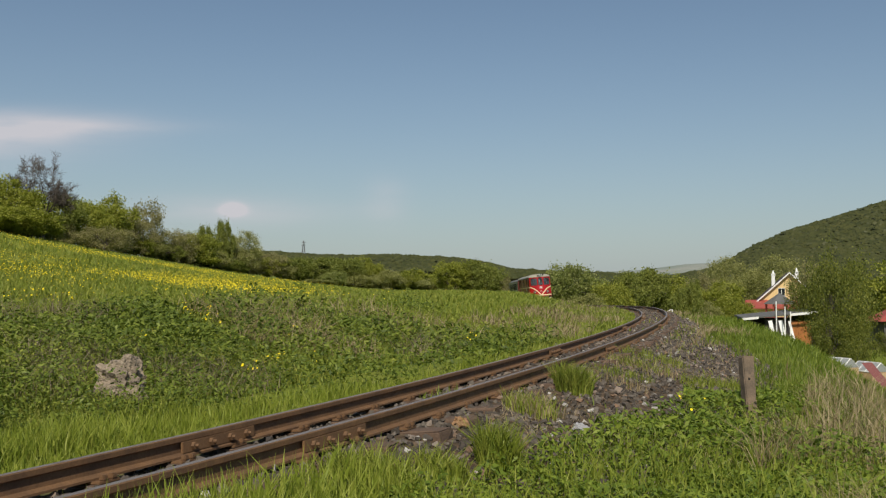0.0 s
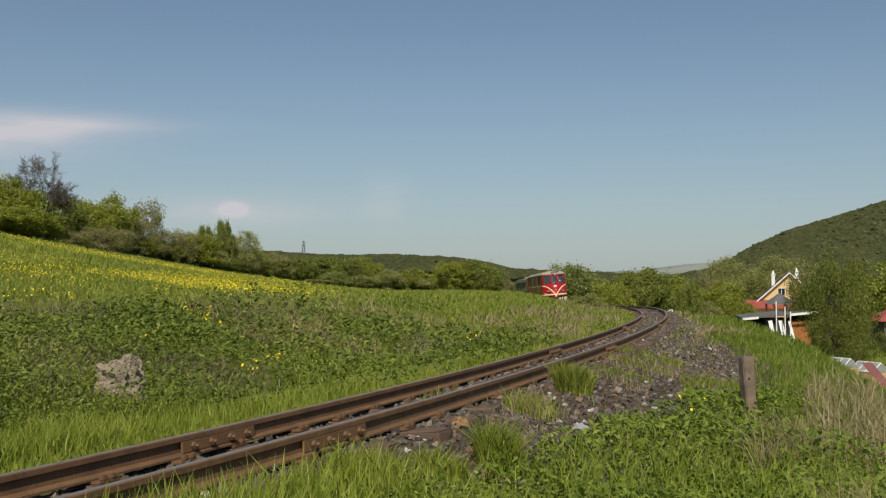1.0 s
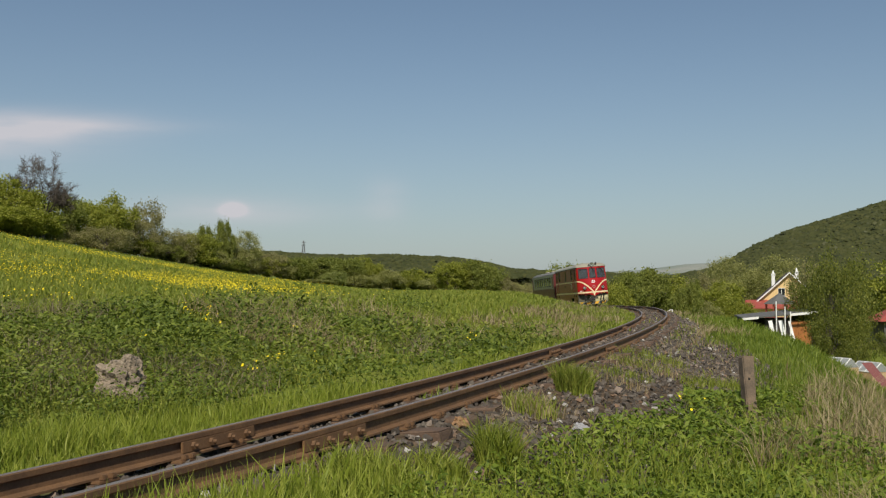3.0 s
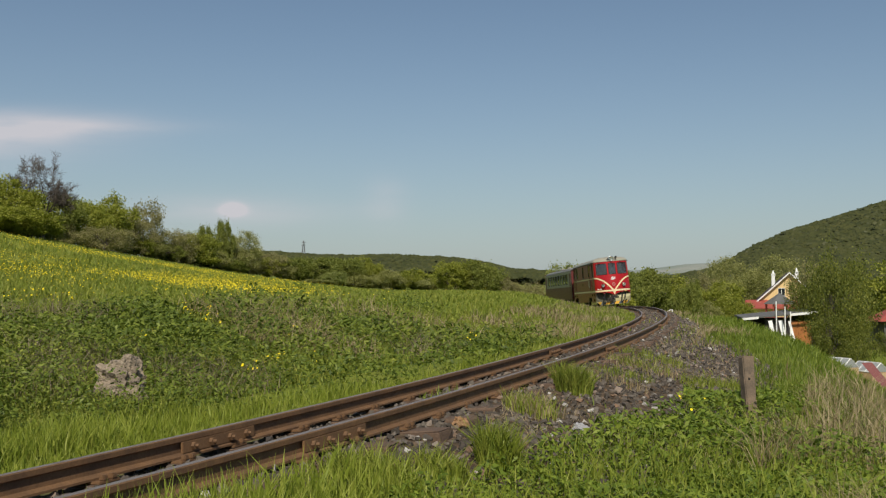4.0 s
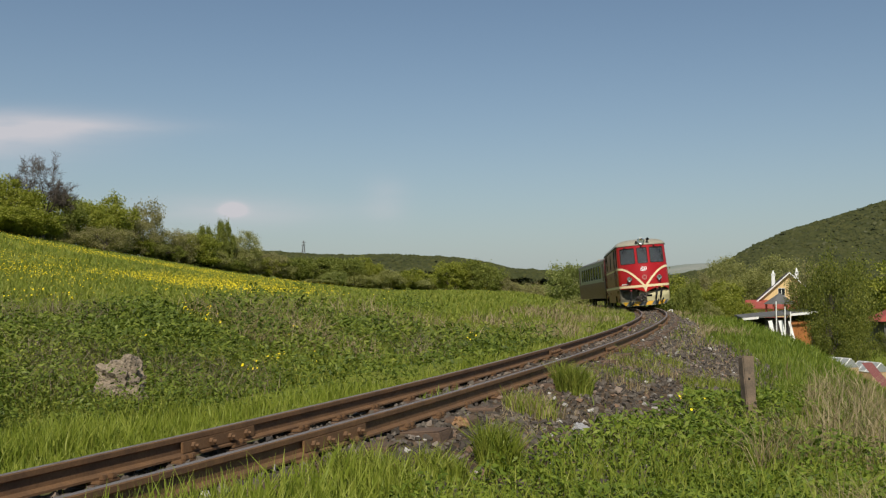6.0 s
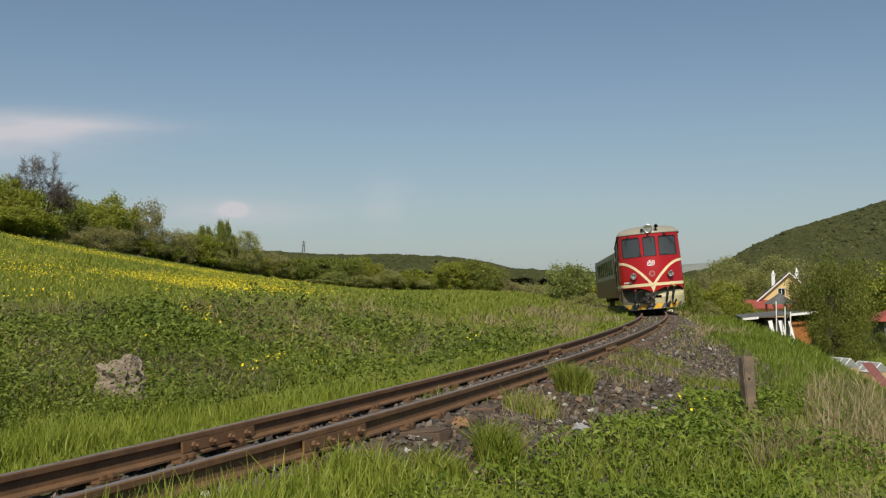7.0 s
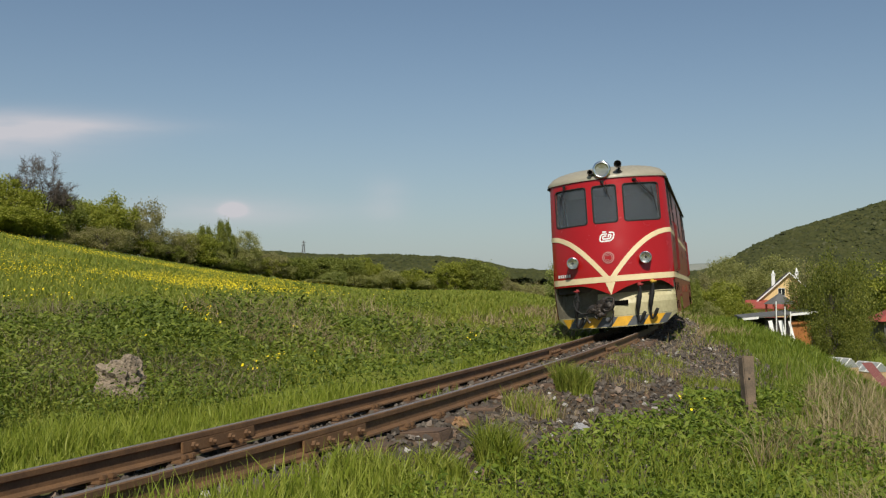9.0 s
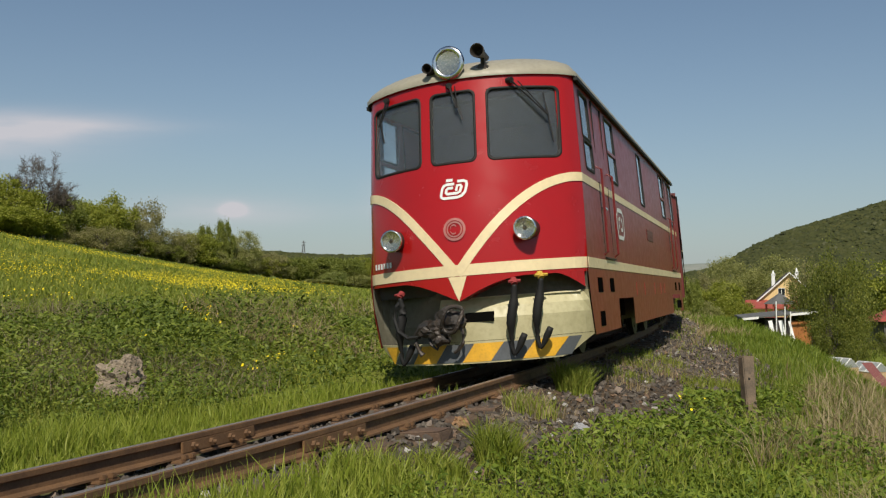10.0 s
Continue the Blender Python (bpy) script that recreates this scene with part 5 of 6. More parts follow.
def leaves(name, mat, label, x, y, low, high, size, seed, category="weeds"):
    rng = np.random.default_rng(seed)
    n = len(x)
    lump = np.clip(0.7 + 0.9 * patches(x, y, 2.4, seed), 0.15, 1.4)
    p = np.stack([x, y, height(x, y) + low + (high - low) * lump * rng.uniform(0, 1, n) ** 0.7], 1)
    nrm = rng.normal(0, 0.5, (n, 3)) + np.array([0, -0.15, 1.0])
    nrm /= np.linalg.norm(nrm, axis=1)[:, None]
    a = np.cross(nrm, rng.normal(0, 1, (n, 3)))
    a /= np.linalg.norm(a, axis=1)[:, None]
    b = np.cross(nrm, a)
    s = (size * rng.uniform(0.55, 1.25, n))[:, None]
    V = np.stack([p - a * s, p - a * s * 0.2 + b * s * 0.42, p + a * s - nrm * s * 0.35, p - a * s * 0.2 - b * s * 0.42], 1)
    return tagged(quads(name, V, mat), label, category, kind="stuff")


def field(n, d0, d1, seed, az=0.56, power=1.0):
    """Places spread over the view's wedge, denser towards the camera, with their track offsets."""
    rng = np.random.default_rng(seed)
    q = rng.uniform(0, 1, n)
    d = d0 * (d1 / d0) ** q if power == 1.0 else (d0 ** (1 - power) + q * (d1 ** (1 - power) - d0 ** (1 - power))) ** (1 / (1 - power))
    t = rng.uniform(-az, az, n)
    x, y = t * d, d
    u, s = offsets(x, y)
    return x, y, u, s, rng


def patches(x, y, scale, seed):
    r = np.random.default_rng(seed)
    v = np.zeros(len(x))
    for k in range(5):
        a, f = r.uniform(0, 6.28), scale * r.uniform(0.5, 1.9)
        v += np.sin((np.cos(a) * x + np.sin(a) * y) * f + r.uniform(0, 6.28) + 1.2 * np.sin((np.sin(a) * x - np.cos(a) * y) * f * 0.7))
    return v / 5


def sow():
    # bright tall strip along both sides of the rails
    x, y, u, s, r = field(420000, 2.7, 60, 41)
    n1 = patches(x, y, 1.6, 7)
    k = ((u < -0.66) & (u > -np.interp(s, [-4, 1, 4, 9], [2.0, 1.55, 1.15, 1.0]) - 0.45 * n1)) | ((u > 0.80) & (u < 1.9) & (s < -0.4 + 0.5 * n1) & (r.uniform(0, 1, len(x)) < np.where(s < -1.0, 0.45, 0.30)))
    x, y, u = x[k], y[k], u[k]
    r2 = np.random.default_rng(1)
    h = r2.uniform(0.12, 0.27, len(x)) * (1 + 0.3 * patches(x, y, 3, 9)) * np.where(u < -1.0, 1.0, np.where(u < 0, 0.62, 1.2))
    blades("tall_grass", BLADE_LUSH, "bright green tall grass beside the rails", x, y, h, r2.uniform(0.004, 0.0085, len(x)) * np.clip(y / 8, 1, 6), 42)
    # tufts in the ballast
    for cx, cy, rad, n, hh, mat in ((0.34, 6.05, 0.13, 800, 0.36, BLADE_BRIGHT), (0.72, 8.0, 0.24, 230, 0.25, BLADE_BRIGHT), (0.74, 8.05, 0.26, 170, 0.24, BLADE_DRY), (1.9, 10.9, 0.4, 160, 0.16, BLADE_DRY), (1.27, 9.55, 0.18, 1100, 0.36, BLADE_MEADOW),
                                (2.6, 12.9, 0.42, 300, 0.19, BLADE_BRIGHT), (2.6, 12.8, 0.5, 200, 0.2, BLADE_DRY), (3.1, 14.3, 0.5, 320, 0.2, BLADE_BRIGHT), (2.1, 11.6, 0.4, 200, 0.17, BLADE_MEADOW), (0.0, 5.55, 0.16, 420, 0.22, BLADE_BRIGHT), (-0.35, 5.1, 0.25, 900, 0.26, BLADE_BRIGHT),
                                (3.4, 12.4, 0.45, 420, 0.2, BLADE_BRIGHT), (3.0, 10.6, 0.4, 380, 0.2, BLADE_MEADOW)):
        rr = np.random.default_rng(int(cx * 100 + cy * 10) + 50)
        a, q = rr.uniform(0, 6.28, n), rad * np.sqrt(rr.uniform(0, 1, n))
        x, y = cx + q * np.cos(a), cy + q * np.sin(a)
        ob = blades("grass_tuft", mat, "tuft of dry straw grass growing in the ballast" if mat is BLADE_DRY else "tuft of green grass growing in the ballast", x, y, rr.uniform(0.5, 1.0, n) * hh, rr.uniform(0.0035, 0.007, n), 43, 0.6)
    # meadow
    x, y, u, s, r = field(330000, 6.5, 120, 44, power=1.25)
    k = (u < np.where(s > 9, -0.9, -2.0))
    x, y, u = x[k], y[k], u[k]
    d = y
    h = r.uniform(0.06, 0.20, len(x)) * (1 + 0.35 * patches(x, y, 0.9, 3)) * np.clip(0.8 + d / 60, 0.8, 1.5)
    blades("meadow_grass", BLADE_MEADOW, "green meadow grass on the slope", x, y, h, np.clip(0.0007 * d, 0.005, 0.05) * r.uniform(0.7, 1.5, len(x)), 45, 0.5)
    # bright patches in the meadow
    x, y, u, s, r = field(130000, 8, 110, 46, power=1.3)
    k = (u < -2.4) & (patches(x, y, 0.5, 5) + 0.25 * r.uniform(-1, 1, len(x)) > 0.18)
    x, y = x[k], y[k]
    blades("meadow_tufts", BLADE_BRIGHT, "lighter green tufts in the meadow", x, y, r.uniform(0.08, 0.22, len(x)) * np.clip(0.8 + y / 60, 0.8, 1.5), np.clip(0.0007 * y, 0.005, 0.05), 47, 0.5)
    # bank and verge beyond the ballast
    x, y, u, s, r = field(180000, 7, 70, 48, power=1.2)
    k = (u > np.interp(s, [12, 18], [2.5, 1.4]) + 0.4 * patches(x, y, 1.2, 4)) & (u < 9) & (s > 5) & (r.uniform(0, 1, len(x)) < np.where((u < 3.4) & (s < 15), 0.4, 1.0))
    x, y, u = x[k], y[k], u[k]
    blades("bank_grass", BLADE_BANK, "green grass on the railway bank", x, y, r.uniform(0.10, 0.26, len(x)), np.clip(0.0006 * y, 0.004, 0.03), 49, 0.6)
    x, y, u, s, r = field(60000, 15, 140, 50, power=1.2)
    k = (u > 5)
    x, y = x[k], y[k]
    blades("garden_grass", BLADE_MEADOW, "grass of the gardens below the bank", x, y, r.uniform(0.15, 0.35, len(x)), np.clip(0.0008 * y, 0.012, 0.07), 51, 0.6)
    # thin growth between rails and far along the track
    x, y, u, s, r = field(42000, 5, 75, 52, power=1.1)
    k = (np.abs(u) < 2.0) & (np.abs(u - 0.41) > 0.08) & (np.abs(u + 0.41) > 0.08) & (patches(x, y, 2.0, 6) > np.where(np.abs(u) < 0.75, 0.42, 0.28)) & ((u < 0.5) | (s > 12) | (patches(x, y, 3.5, 16) > 0.3))
    x, y = x[k], y[k]
    blades("sparse_grass", BLADE_BRIGHT, "sparse grass between the ballast stones", x, y, r.uniform(0.05, 0.15, len(x)), np.clip(0.0008 * y, 0.005, 0.05), 53, 0.7)
    # dry stalks
    x, y, u, s, r = field(60000, 3.4, 24, 54)
    k = ((u > 2.9 + 0.6 * patches(x, y, 1.0, 8)) & (u < 5.4) & (y < 14.5) & (patches(x, y, 1.4, 18) > -0.15) & (r.uniform(0, 1, len(x)) < 0.8)) | ((u < -2.0) & (u > -6) & (patches(x, y, 1.1, 12) > 0.30))
    x, y, u = x[k], y[k], u[k]
    blades("dry_grass", BLADE_DRY, "dry straw-coloured stalks of last year's grass", x, y, r.uniform(0.18, 0.50, len(x)), np.clip(0.0005 * y, 0.0028, 0.010), 55, 0.9)
    x, y, u, s, r = field(80000, 14, 60, 58)
    k = ((u < -0.9) & (u > -3.8) & (s > 13) & (patches(x, y, 0.9, 12) > -0.1)) | ((u > 1.3) & (u < 2.6) & (s > 13) & (patches(x, y, 0.9, 13) > 0.15))
    blades("dry_cutting_grass", BLADE_DRY, "dry tufts along the cutting", x[k], y[k], r.uniform(0.12, 0.38, k.sum()), np.clip(0.0005 * y[k], 0.006, 0.025), 59, 0.8)
    x, y, u, s, r = field(90000, 12, 62, 73)
    k = (u > 0.85) & (u < 2.4) & (s > 11) & (r.uniform(0, 1, len(x)) < np.interp(s, [11, 18, 30], [0.12, 0.45, 0.9])) & (patches(x, y, 1.3, 35) > -0.2)
    q = k & (r.uniform(0, 1, len(x)) < 0.4)
    k = k & ~q
    blades("shoulder_grass", BLADE_MEADOW, "grass growing over the ballast shoulder", x[k], y[k], r.uniform(0.06, 0.20, k.sum()), np.clip(0.0005 * y[k], 0.005, 0.022), 74, 0.7)
    blades("shoulder_straw", BLADE_DRY, "dry straw on the ballast shoulder", x[q], y[q], r.uniform(0.08, 0.24, q.sum()), np.clip(0.0004 * y[q], 0.004, 0.018), 75, 0.9)
    x, y, u, s, r = field(60000, 3.6, 30, 71)
    k = (u > 0.7) & (u < 2.9) & (patches(x, y, 1.1, 33) + 0.3 * patches(x, y, 4.0, 34) > 0.12)
    x, y = x[k], y[k]
    blades("ballast_straw", BLADE_DRY, "thin dry straw scattered over the ballast", x, y, r.uniform(0.03, 0.13, len(x)), np.clip(0.0004 * y, 0.0022, 0.01), 72, 1.6)
    # broad-leaved weeds
    x, y, u, s, r = field(230000, 5.5, 26, 60)
    k = (u < -np.interp(s, [-4, 1, 4, 9], [1.75, 1.35, 1.0, 0.9]) + 0.3 * patches(x, y, 1.5, 21)) & (u > -6.3 + 1.5 * patches(x, y, 0.5, 22)) & (patches(x, y, 0.8, 23) + 0.5 * r.uniform(-1, 1, len(x)) > -0.25 + 0.08 * np.clip(y - 12, 0, 20))
    k = k & (np.hypot(x + 2.74, (y - 8.25) * 0.8) > 0.29)
    leaves("bank_weeds", WEED, "dark green broad-leaved weeds on the bank", x[k], y[k], 0.0, 0.42, np.clip(0.0031 * y[k], 0.018, 0.050), 61)
    x, y, u, s, r = field(140000, 3.6, 11.5, 62)
    k = (u > 1.25 + 0.35 * patches(x, y, 2.2, 24) + 0.10 * np.clip(s - 1, 0, 8)) & (u < 4.6) & (r.uniform(0, 1, len(x)) < np.where(u > 2.9, 0.3, 0.62))
    leaves("verge_weeds", ELDER, "low green nettles and ground elder on the verge", x[k], y[k], 0.01, 0.20, np.clip(0.0043 * y[k], 0.015, 0.036), 63)
    k2 = k & (r.uniform(0, 1, len(x)) < 0.22)
    blades("verge_grass", BLADE_BRIGHT, "grass among the verge weeds", x[k2], y[k2], r.uniform(0.1, 0.26, k2.sum()), np.full(k2.sum(), 0.006), 64, 0.6)
    x, y, u, s, r = field(110000, 5.5, 20, 76)
    k = (u < -1.9) & (u > -6.5) & (r.uniform(0, 1, len(x)) < 0.3) & ((patches(x, y, 1.0, 36) > 0.3) | (np.hypot(x + 3.35, y - 8.4) < 0.75 + 0.4 * r.uniform(-1, 1, len(x)))) & (np.hypot(x + 2.74, (y - 8.25) * 0.8) > 0.34)
    blades("dead_stems", DEADSTEM, "grey-brown dead stems among the bank weeds", x[k], y[k], r.uniform(0.18, 0.46, k.sum()), np.clip(0.0004 * y[k], 0.003, 0.007), 77, 1.3)
    # lighter young leaves among the bank weeds
    x, y, u, s, r = field(60000, 5.5, 24, 67)
    k = (u < -1.7) & (u > -6.5) & (patches(x, y, 1.7, 27) > 0.05) & (np.hypot(x + 2.74, (y - 8.25) * 0.8) > 0.29)
    leaves("young_leaves", BLADE_BRIGHT, "light green young leaves among the bank weeds", x[k], y[k], 0.05, 0.33, np.clip(0.0024 * y[k], 0.016, 0.04), 68)
    # dandelions
    x, y, u, s, r = field(330000, 16, 95, 65, power=1.15)
    den = patches(x, y, 0.16, 31) + 0.5 * patches(x, y, 0.7, 32)
    k = (u < -6) & (r.uniform(0, 1, len(x)) < np.where((y > 18) & (x / y < -0.10), 0.6 * np.clip(0.15 + 1.7 * den, 0.02, 1) * np.clip((y - 18) / 14, 0.05, 1) * np.clip((-x / y - 0.10) / 0.12, 0, 1), 0.004))
    xs, ys = x[k], y[k]
    near = np.array([(-3.2, 10.6), (-2.0, 12.9), (-1.75, 10.2), (-1.9, 9.6), (-1.35, 10.4), (0.4, 14.5), (2.02, 8.0), (-5.6, 13.0), (-5.3, 13.2), (-3.6, 13.5), (-5.5, 12.5), (-5.25, 12.6), (-5.7, 12.8), (-4.9, 12.8), (-5.45, 12.9), (-5.85, 12.7), (-3.35, 13.2), (-3.15, 12.9), (-3.4, 13.1), (-3.2, 13.3), (-3.3, 13.6)])
    rr = np.random.default_rng(66)
    for cx, cy in near:
        m = rr.integers(4, 11)
        xs, ys = np.append(xs, cx + rr.normal(0, 0.06, m)), np.append(ys, cy + rr.normal(0, 0.06, m))
    n = len(xs)
    sz = np.clip(0.00026 * ys, 0.011, 0.016) * rr.uniform(0.6, 1.2, n)
    p = np.stack([xs, ys, height(xs, ys) + np.where(ys < 15.5, 0.13, 0.0) + rr.uniform(0.10, 0.27, n) * np.clip(0.8 + ys / 80, 0.8, 1.5)], 1)
    ang = np.arange(6) * np.pi / 3
    tilt = rr.normal(0, 0.5, (n, 2)) + np.array([0, 0.35])
    V = np.stack([p + np.stack([np.cos(a) * sz, np.sin(a) * sz, (tilt[:, 0] * np.cos(a) + tilt[:, 1] * np.sin(a)) * sz], 1) for a in ang], 1)
    tagged(quads("dandelions", V, DANDELION, 6), "yellow dandelions flowering in the meadow", "flowers", kind="stuff")


sow()


def ballast():
    rng = np.random.default_rng(70)
    rock_v = np.array([(-1, -1, -1), (1, -1, -1), (1, 1, -1), (-1, 1, -1), (-1, -1, 1), (1, -1, 1), (1, 1, 1), (-1, 1, 1)]) * 0.72
    rock_f = np.array([(0, 3, 2), (0, 2, 1), (4, 5, 6), (4, 6, 7), (0, 1, 5), (0, 5, 4), (1, 2, 6), (1, 6, 5), (2, 3, 7), (2, 7, 6), (3, 0, 4), (3, 4, 7)])
    n = 42000
    q = rng.uniform(0, 1, n)
    s = -9 + 57 * q ** 1.45
    u = np.where(rng.uniform(0, 1, n) < 0.72, 0.5 + rng.uniform(0, 1, n) * np.interp(s, [2, 5, 12, 20, 30], [1.85, 2.35, 2.2, 1.25, 0.75]), rng.uniform(-1.1, 0.5, n))
    px = np.interp(s, S, TX) + u * np.cos(np.interp(s, S, TH))
    py = np.interp(s, S, TY) - u * np.sin(np.interp(s, S, TH))
    d = np.hypot(px, py)
    size = rng.uniform(0.016, 0.046, n) * np.clip(d / 16, 0.85, 1.05) * np.where(rng.uniform(0, 1, n) < 0.06, 1.5, 1.0)
    z = height(px, py) + size * rng.uniform(-0.2, 0.5, n)
    z = np.where(np.abs(u) < 0.75, np.minimum(z, -0.128 + size * 0.3 + 0.073 * u + np.interp(s, KS, KZ)), z)
    sc = rng.uniform(0.6, 1.35, (n, 1, 3)) * np.array([1.0, 0.85, 0.6])
    V = rock_v[None] * sc * (1 + rng.uniform(-0.45, 0.3, (n, 8, 3))) * size[:, None, None]
    for i, j in ((1, 2), (0, 2), (0, 1)):
        a = rng.uniform(-0.7, 0.7, n) if j == 2 else rng.uniform(0, 6.28, n)
        c, sn = np.cos(a)[:, None], np.sin(a)[:, None]
        vi, vj = V[:, :, i].copy(), V[:, :, j].copy()
        V[:, :, i], V[:, :, j] = vi * c - vj * sn, vi * sn + vj * c
    V += np.stack([px, py, z], 1)[:, None, :]
    F = (rock_f[None] + (np.arange(n) * 8)[:, None, None]).reshape(-1, 3)
    me = bpy.data.meshes.new("ballast_stones")
    me.vertices.add(n * 8)
    me.vertices.foreach_set("co", V.astype(np.float32).reshape(-1))
    me.loops.add(len(F) * 3)
    me.loops.foreach_set("vertex_index", F.astype(np.int32).reshape(-1))
    me.polygons.add(len(F))
    me.polygons.foreach_set("loop_start", np.arange(0, len(F) * 3, 3, dtype=np.int32))
    me.polygons.foreach_set("use_smooth", np.zeros(len(F), bool))
    me.update(calc_edges=True)
    me.materials.append(STONES)
    tagged(new("ballast_stones", me), "grey-brown crushed stone ballast beside the rails", "ballast", kind="stuff")


ballast()


def boulder(x, y, w, hgt, mat, label, seed, name="boulder"):
    bm = bmesh.new()
    bmesh.ops.create_icosphere(bm, subdivisions=4, radius=1.0)
    for v in bm.verts:
        p = v.co.copy()
        k = 1.05 + 0.42 * noise.noise(p * 1.3 + Vector((seed, 0, 0))) + 0.16 * noise.noise(p * 3.4 + Vector((0, seed, 0))) + 0.07 * noise.noise(p * 9)
        c = 0.22 * (noise.cell(p * 2.6 + Vector((seed, seed, 0))) - 0.5)
        v.co = Vector((p.x * w / 2, p.y * w / 2 * 0.8, p.z * hgt / 2)) * (k + c)
    ob = obj(name, bm, mat)
    ob.location = (x, y, ground_z(x, y) + hgt * 0.36)
    tagged(ob, label, "stone")


ROCK = worn("lichened_rock", (0.33, 0.265, 0.19), (0.10, 0.08, 0.06), 0.9, 5.0, amount=0.75, bump_k=1.0, bump_d=0.03)
WHITESTONE = worn("white_limed_stone", (0.8, 0.8, 0.76), (0.5, 0.48, 0.42), 0.8, 6.0, amount=0.3)
boulder(-2.76, 8.42, 0.43, 0.46, ROCK, "rough brown and grey boulder among weeds on the bank", 3.0)
boulder(11.55, 49.5, 0.34, 0.3, WHITESTONE, "white-painted stone beside the track", 5.0, "marker_stone")
boulder(1.08, 7.75, 0.13, 0.075, worn("pale_stone", (0.33, 0.33, 0.34), (0.16, 0.155, 0.15), 0.85, 12.0), "pale grey loose stone at the foot of the ballast", 8.0, "stone")
boulder(0.12, 6.95, 0.11, 0.09, worn("rusty_stone", (0.30, 0.17, 0.08), (0.14, 0.09, 0.05), 0.85, 12.0), "rust-brown loose stone beside the rail", 9.0, "stone")


def old_post():
    bm = bmesh.new()
    box(bm, -0.058, 0.058, -0.05, 0.05, -0.25, 0.62, 0.010)
    bmesh.ops.subdivide_edges(bm, edges=[e for e in bm.edges if abs(e.verts[0].co.z - e.verts[1].co.z) > 0.4], cuts=10)
    for v in bm.verts:
        v.co += Vector((0.007 * noise.noise(v.co * 9), 0.007 * noise.noise(v.co * 9 + Vector((5, 0, 0))), 0.02 * noise.noise(v.co * 14) * (v.co.z > 0.5)))
    root = obj("timber_post", bm, POSTWOOD)
    tagged(root, "short weathered timber post leaning in the verge", "post")
    # bolt hole as a flat plug, its inner shade painted black
    part("bolt_hole", tubed([(-0.01, -0.045, 0.40), (-0.01, -0.0555, 0.40)], 0.012, 8), BLACK, root)
    root.matrix_basis = Matrix.Translation((2.99, 9.5, ground_z(2.99, 9.5) - 0.01)) @ Matrix.Rotation(radians(-4.0), 4, "Y") @ Matrix.Rotation(radians(12), 4, "Z")


old_post()

# ---- house, shed and garden below the bank ----
PLASTER = worn("pale_yellow_plaster", (0.68, 0.50, 0.24), (0.5, 0.36, 0.18), 0.85, 0.8, amount=0.3)
TILES = worn("dark_roof_tiles", (0.075, 0.05, 0.045), (0.035, 0.028, 0.026), 0.7, 1.5, amount=0.5)
REDROOF = worn("red_sheet_roof", (0.33, 0.07, 0.05), (0.2, 0.05, 0.04), 0.6, 1.5, amount=0.4)
ORANGEWOOD = worn("orange_brown_boards", (0.40, 0.15, 0.035), (0.2, 0.07, 0.02), 0.6, 2.0, amount=0.4)
GREYFELT = worn("grey_roofing_felt", (0.12, 0.12, 0.115), (0.06, 0.06, 0.057), 0.85, 1.5, amount=0.5)
DARKWOOD = worn("dark_shed_boards", (0.06, 0.05, 0.042), (0.03, 0.026, 0.022), 0.8, 2.0, amount=0.5)
MAROON = worn("maroon_corrugated_sheet", (0.17, 0.04, 0.035), (0.1, 0.03, 0.03), 0.5, 3.0, amount=0.4)
SAND = worn("pale_boards", (0.50, 0.36, 0.20), (0.3, 0.2, 0.11), 0.8, 3.0, amount=0.4)


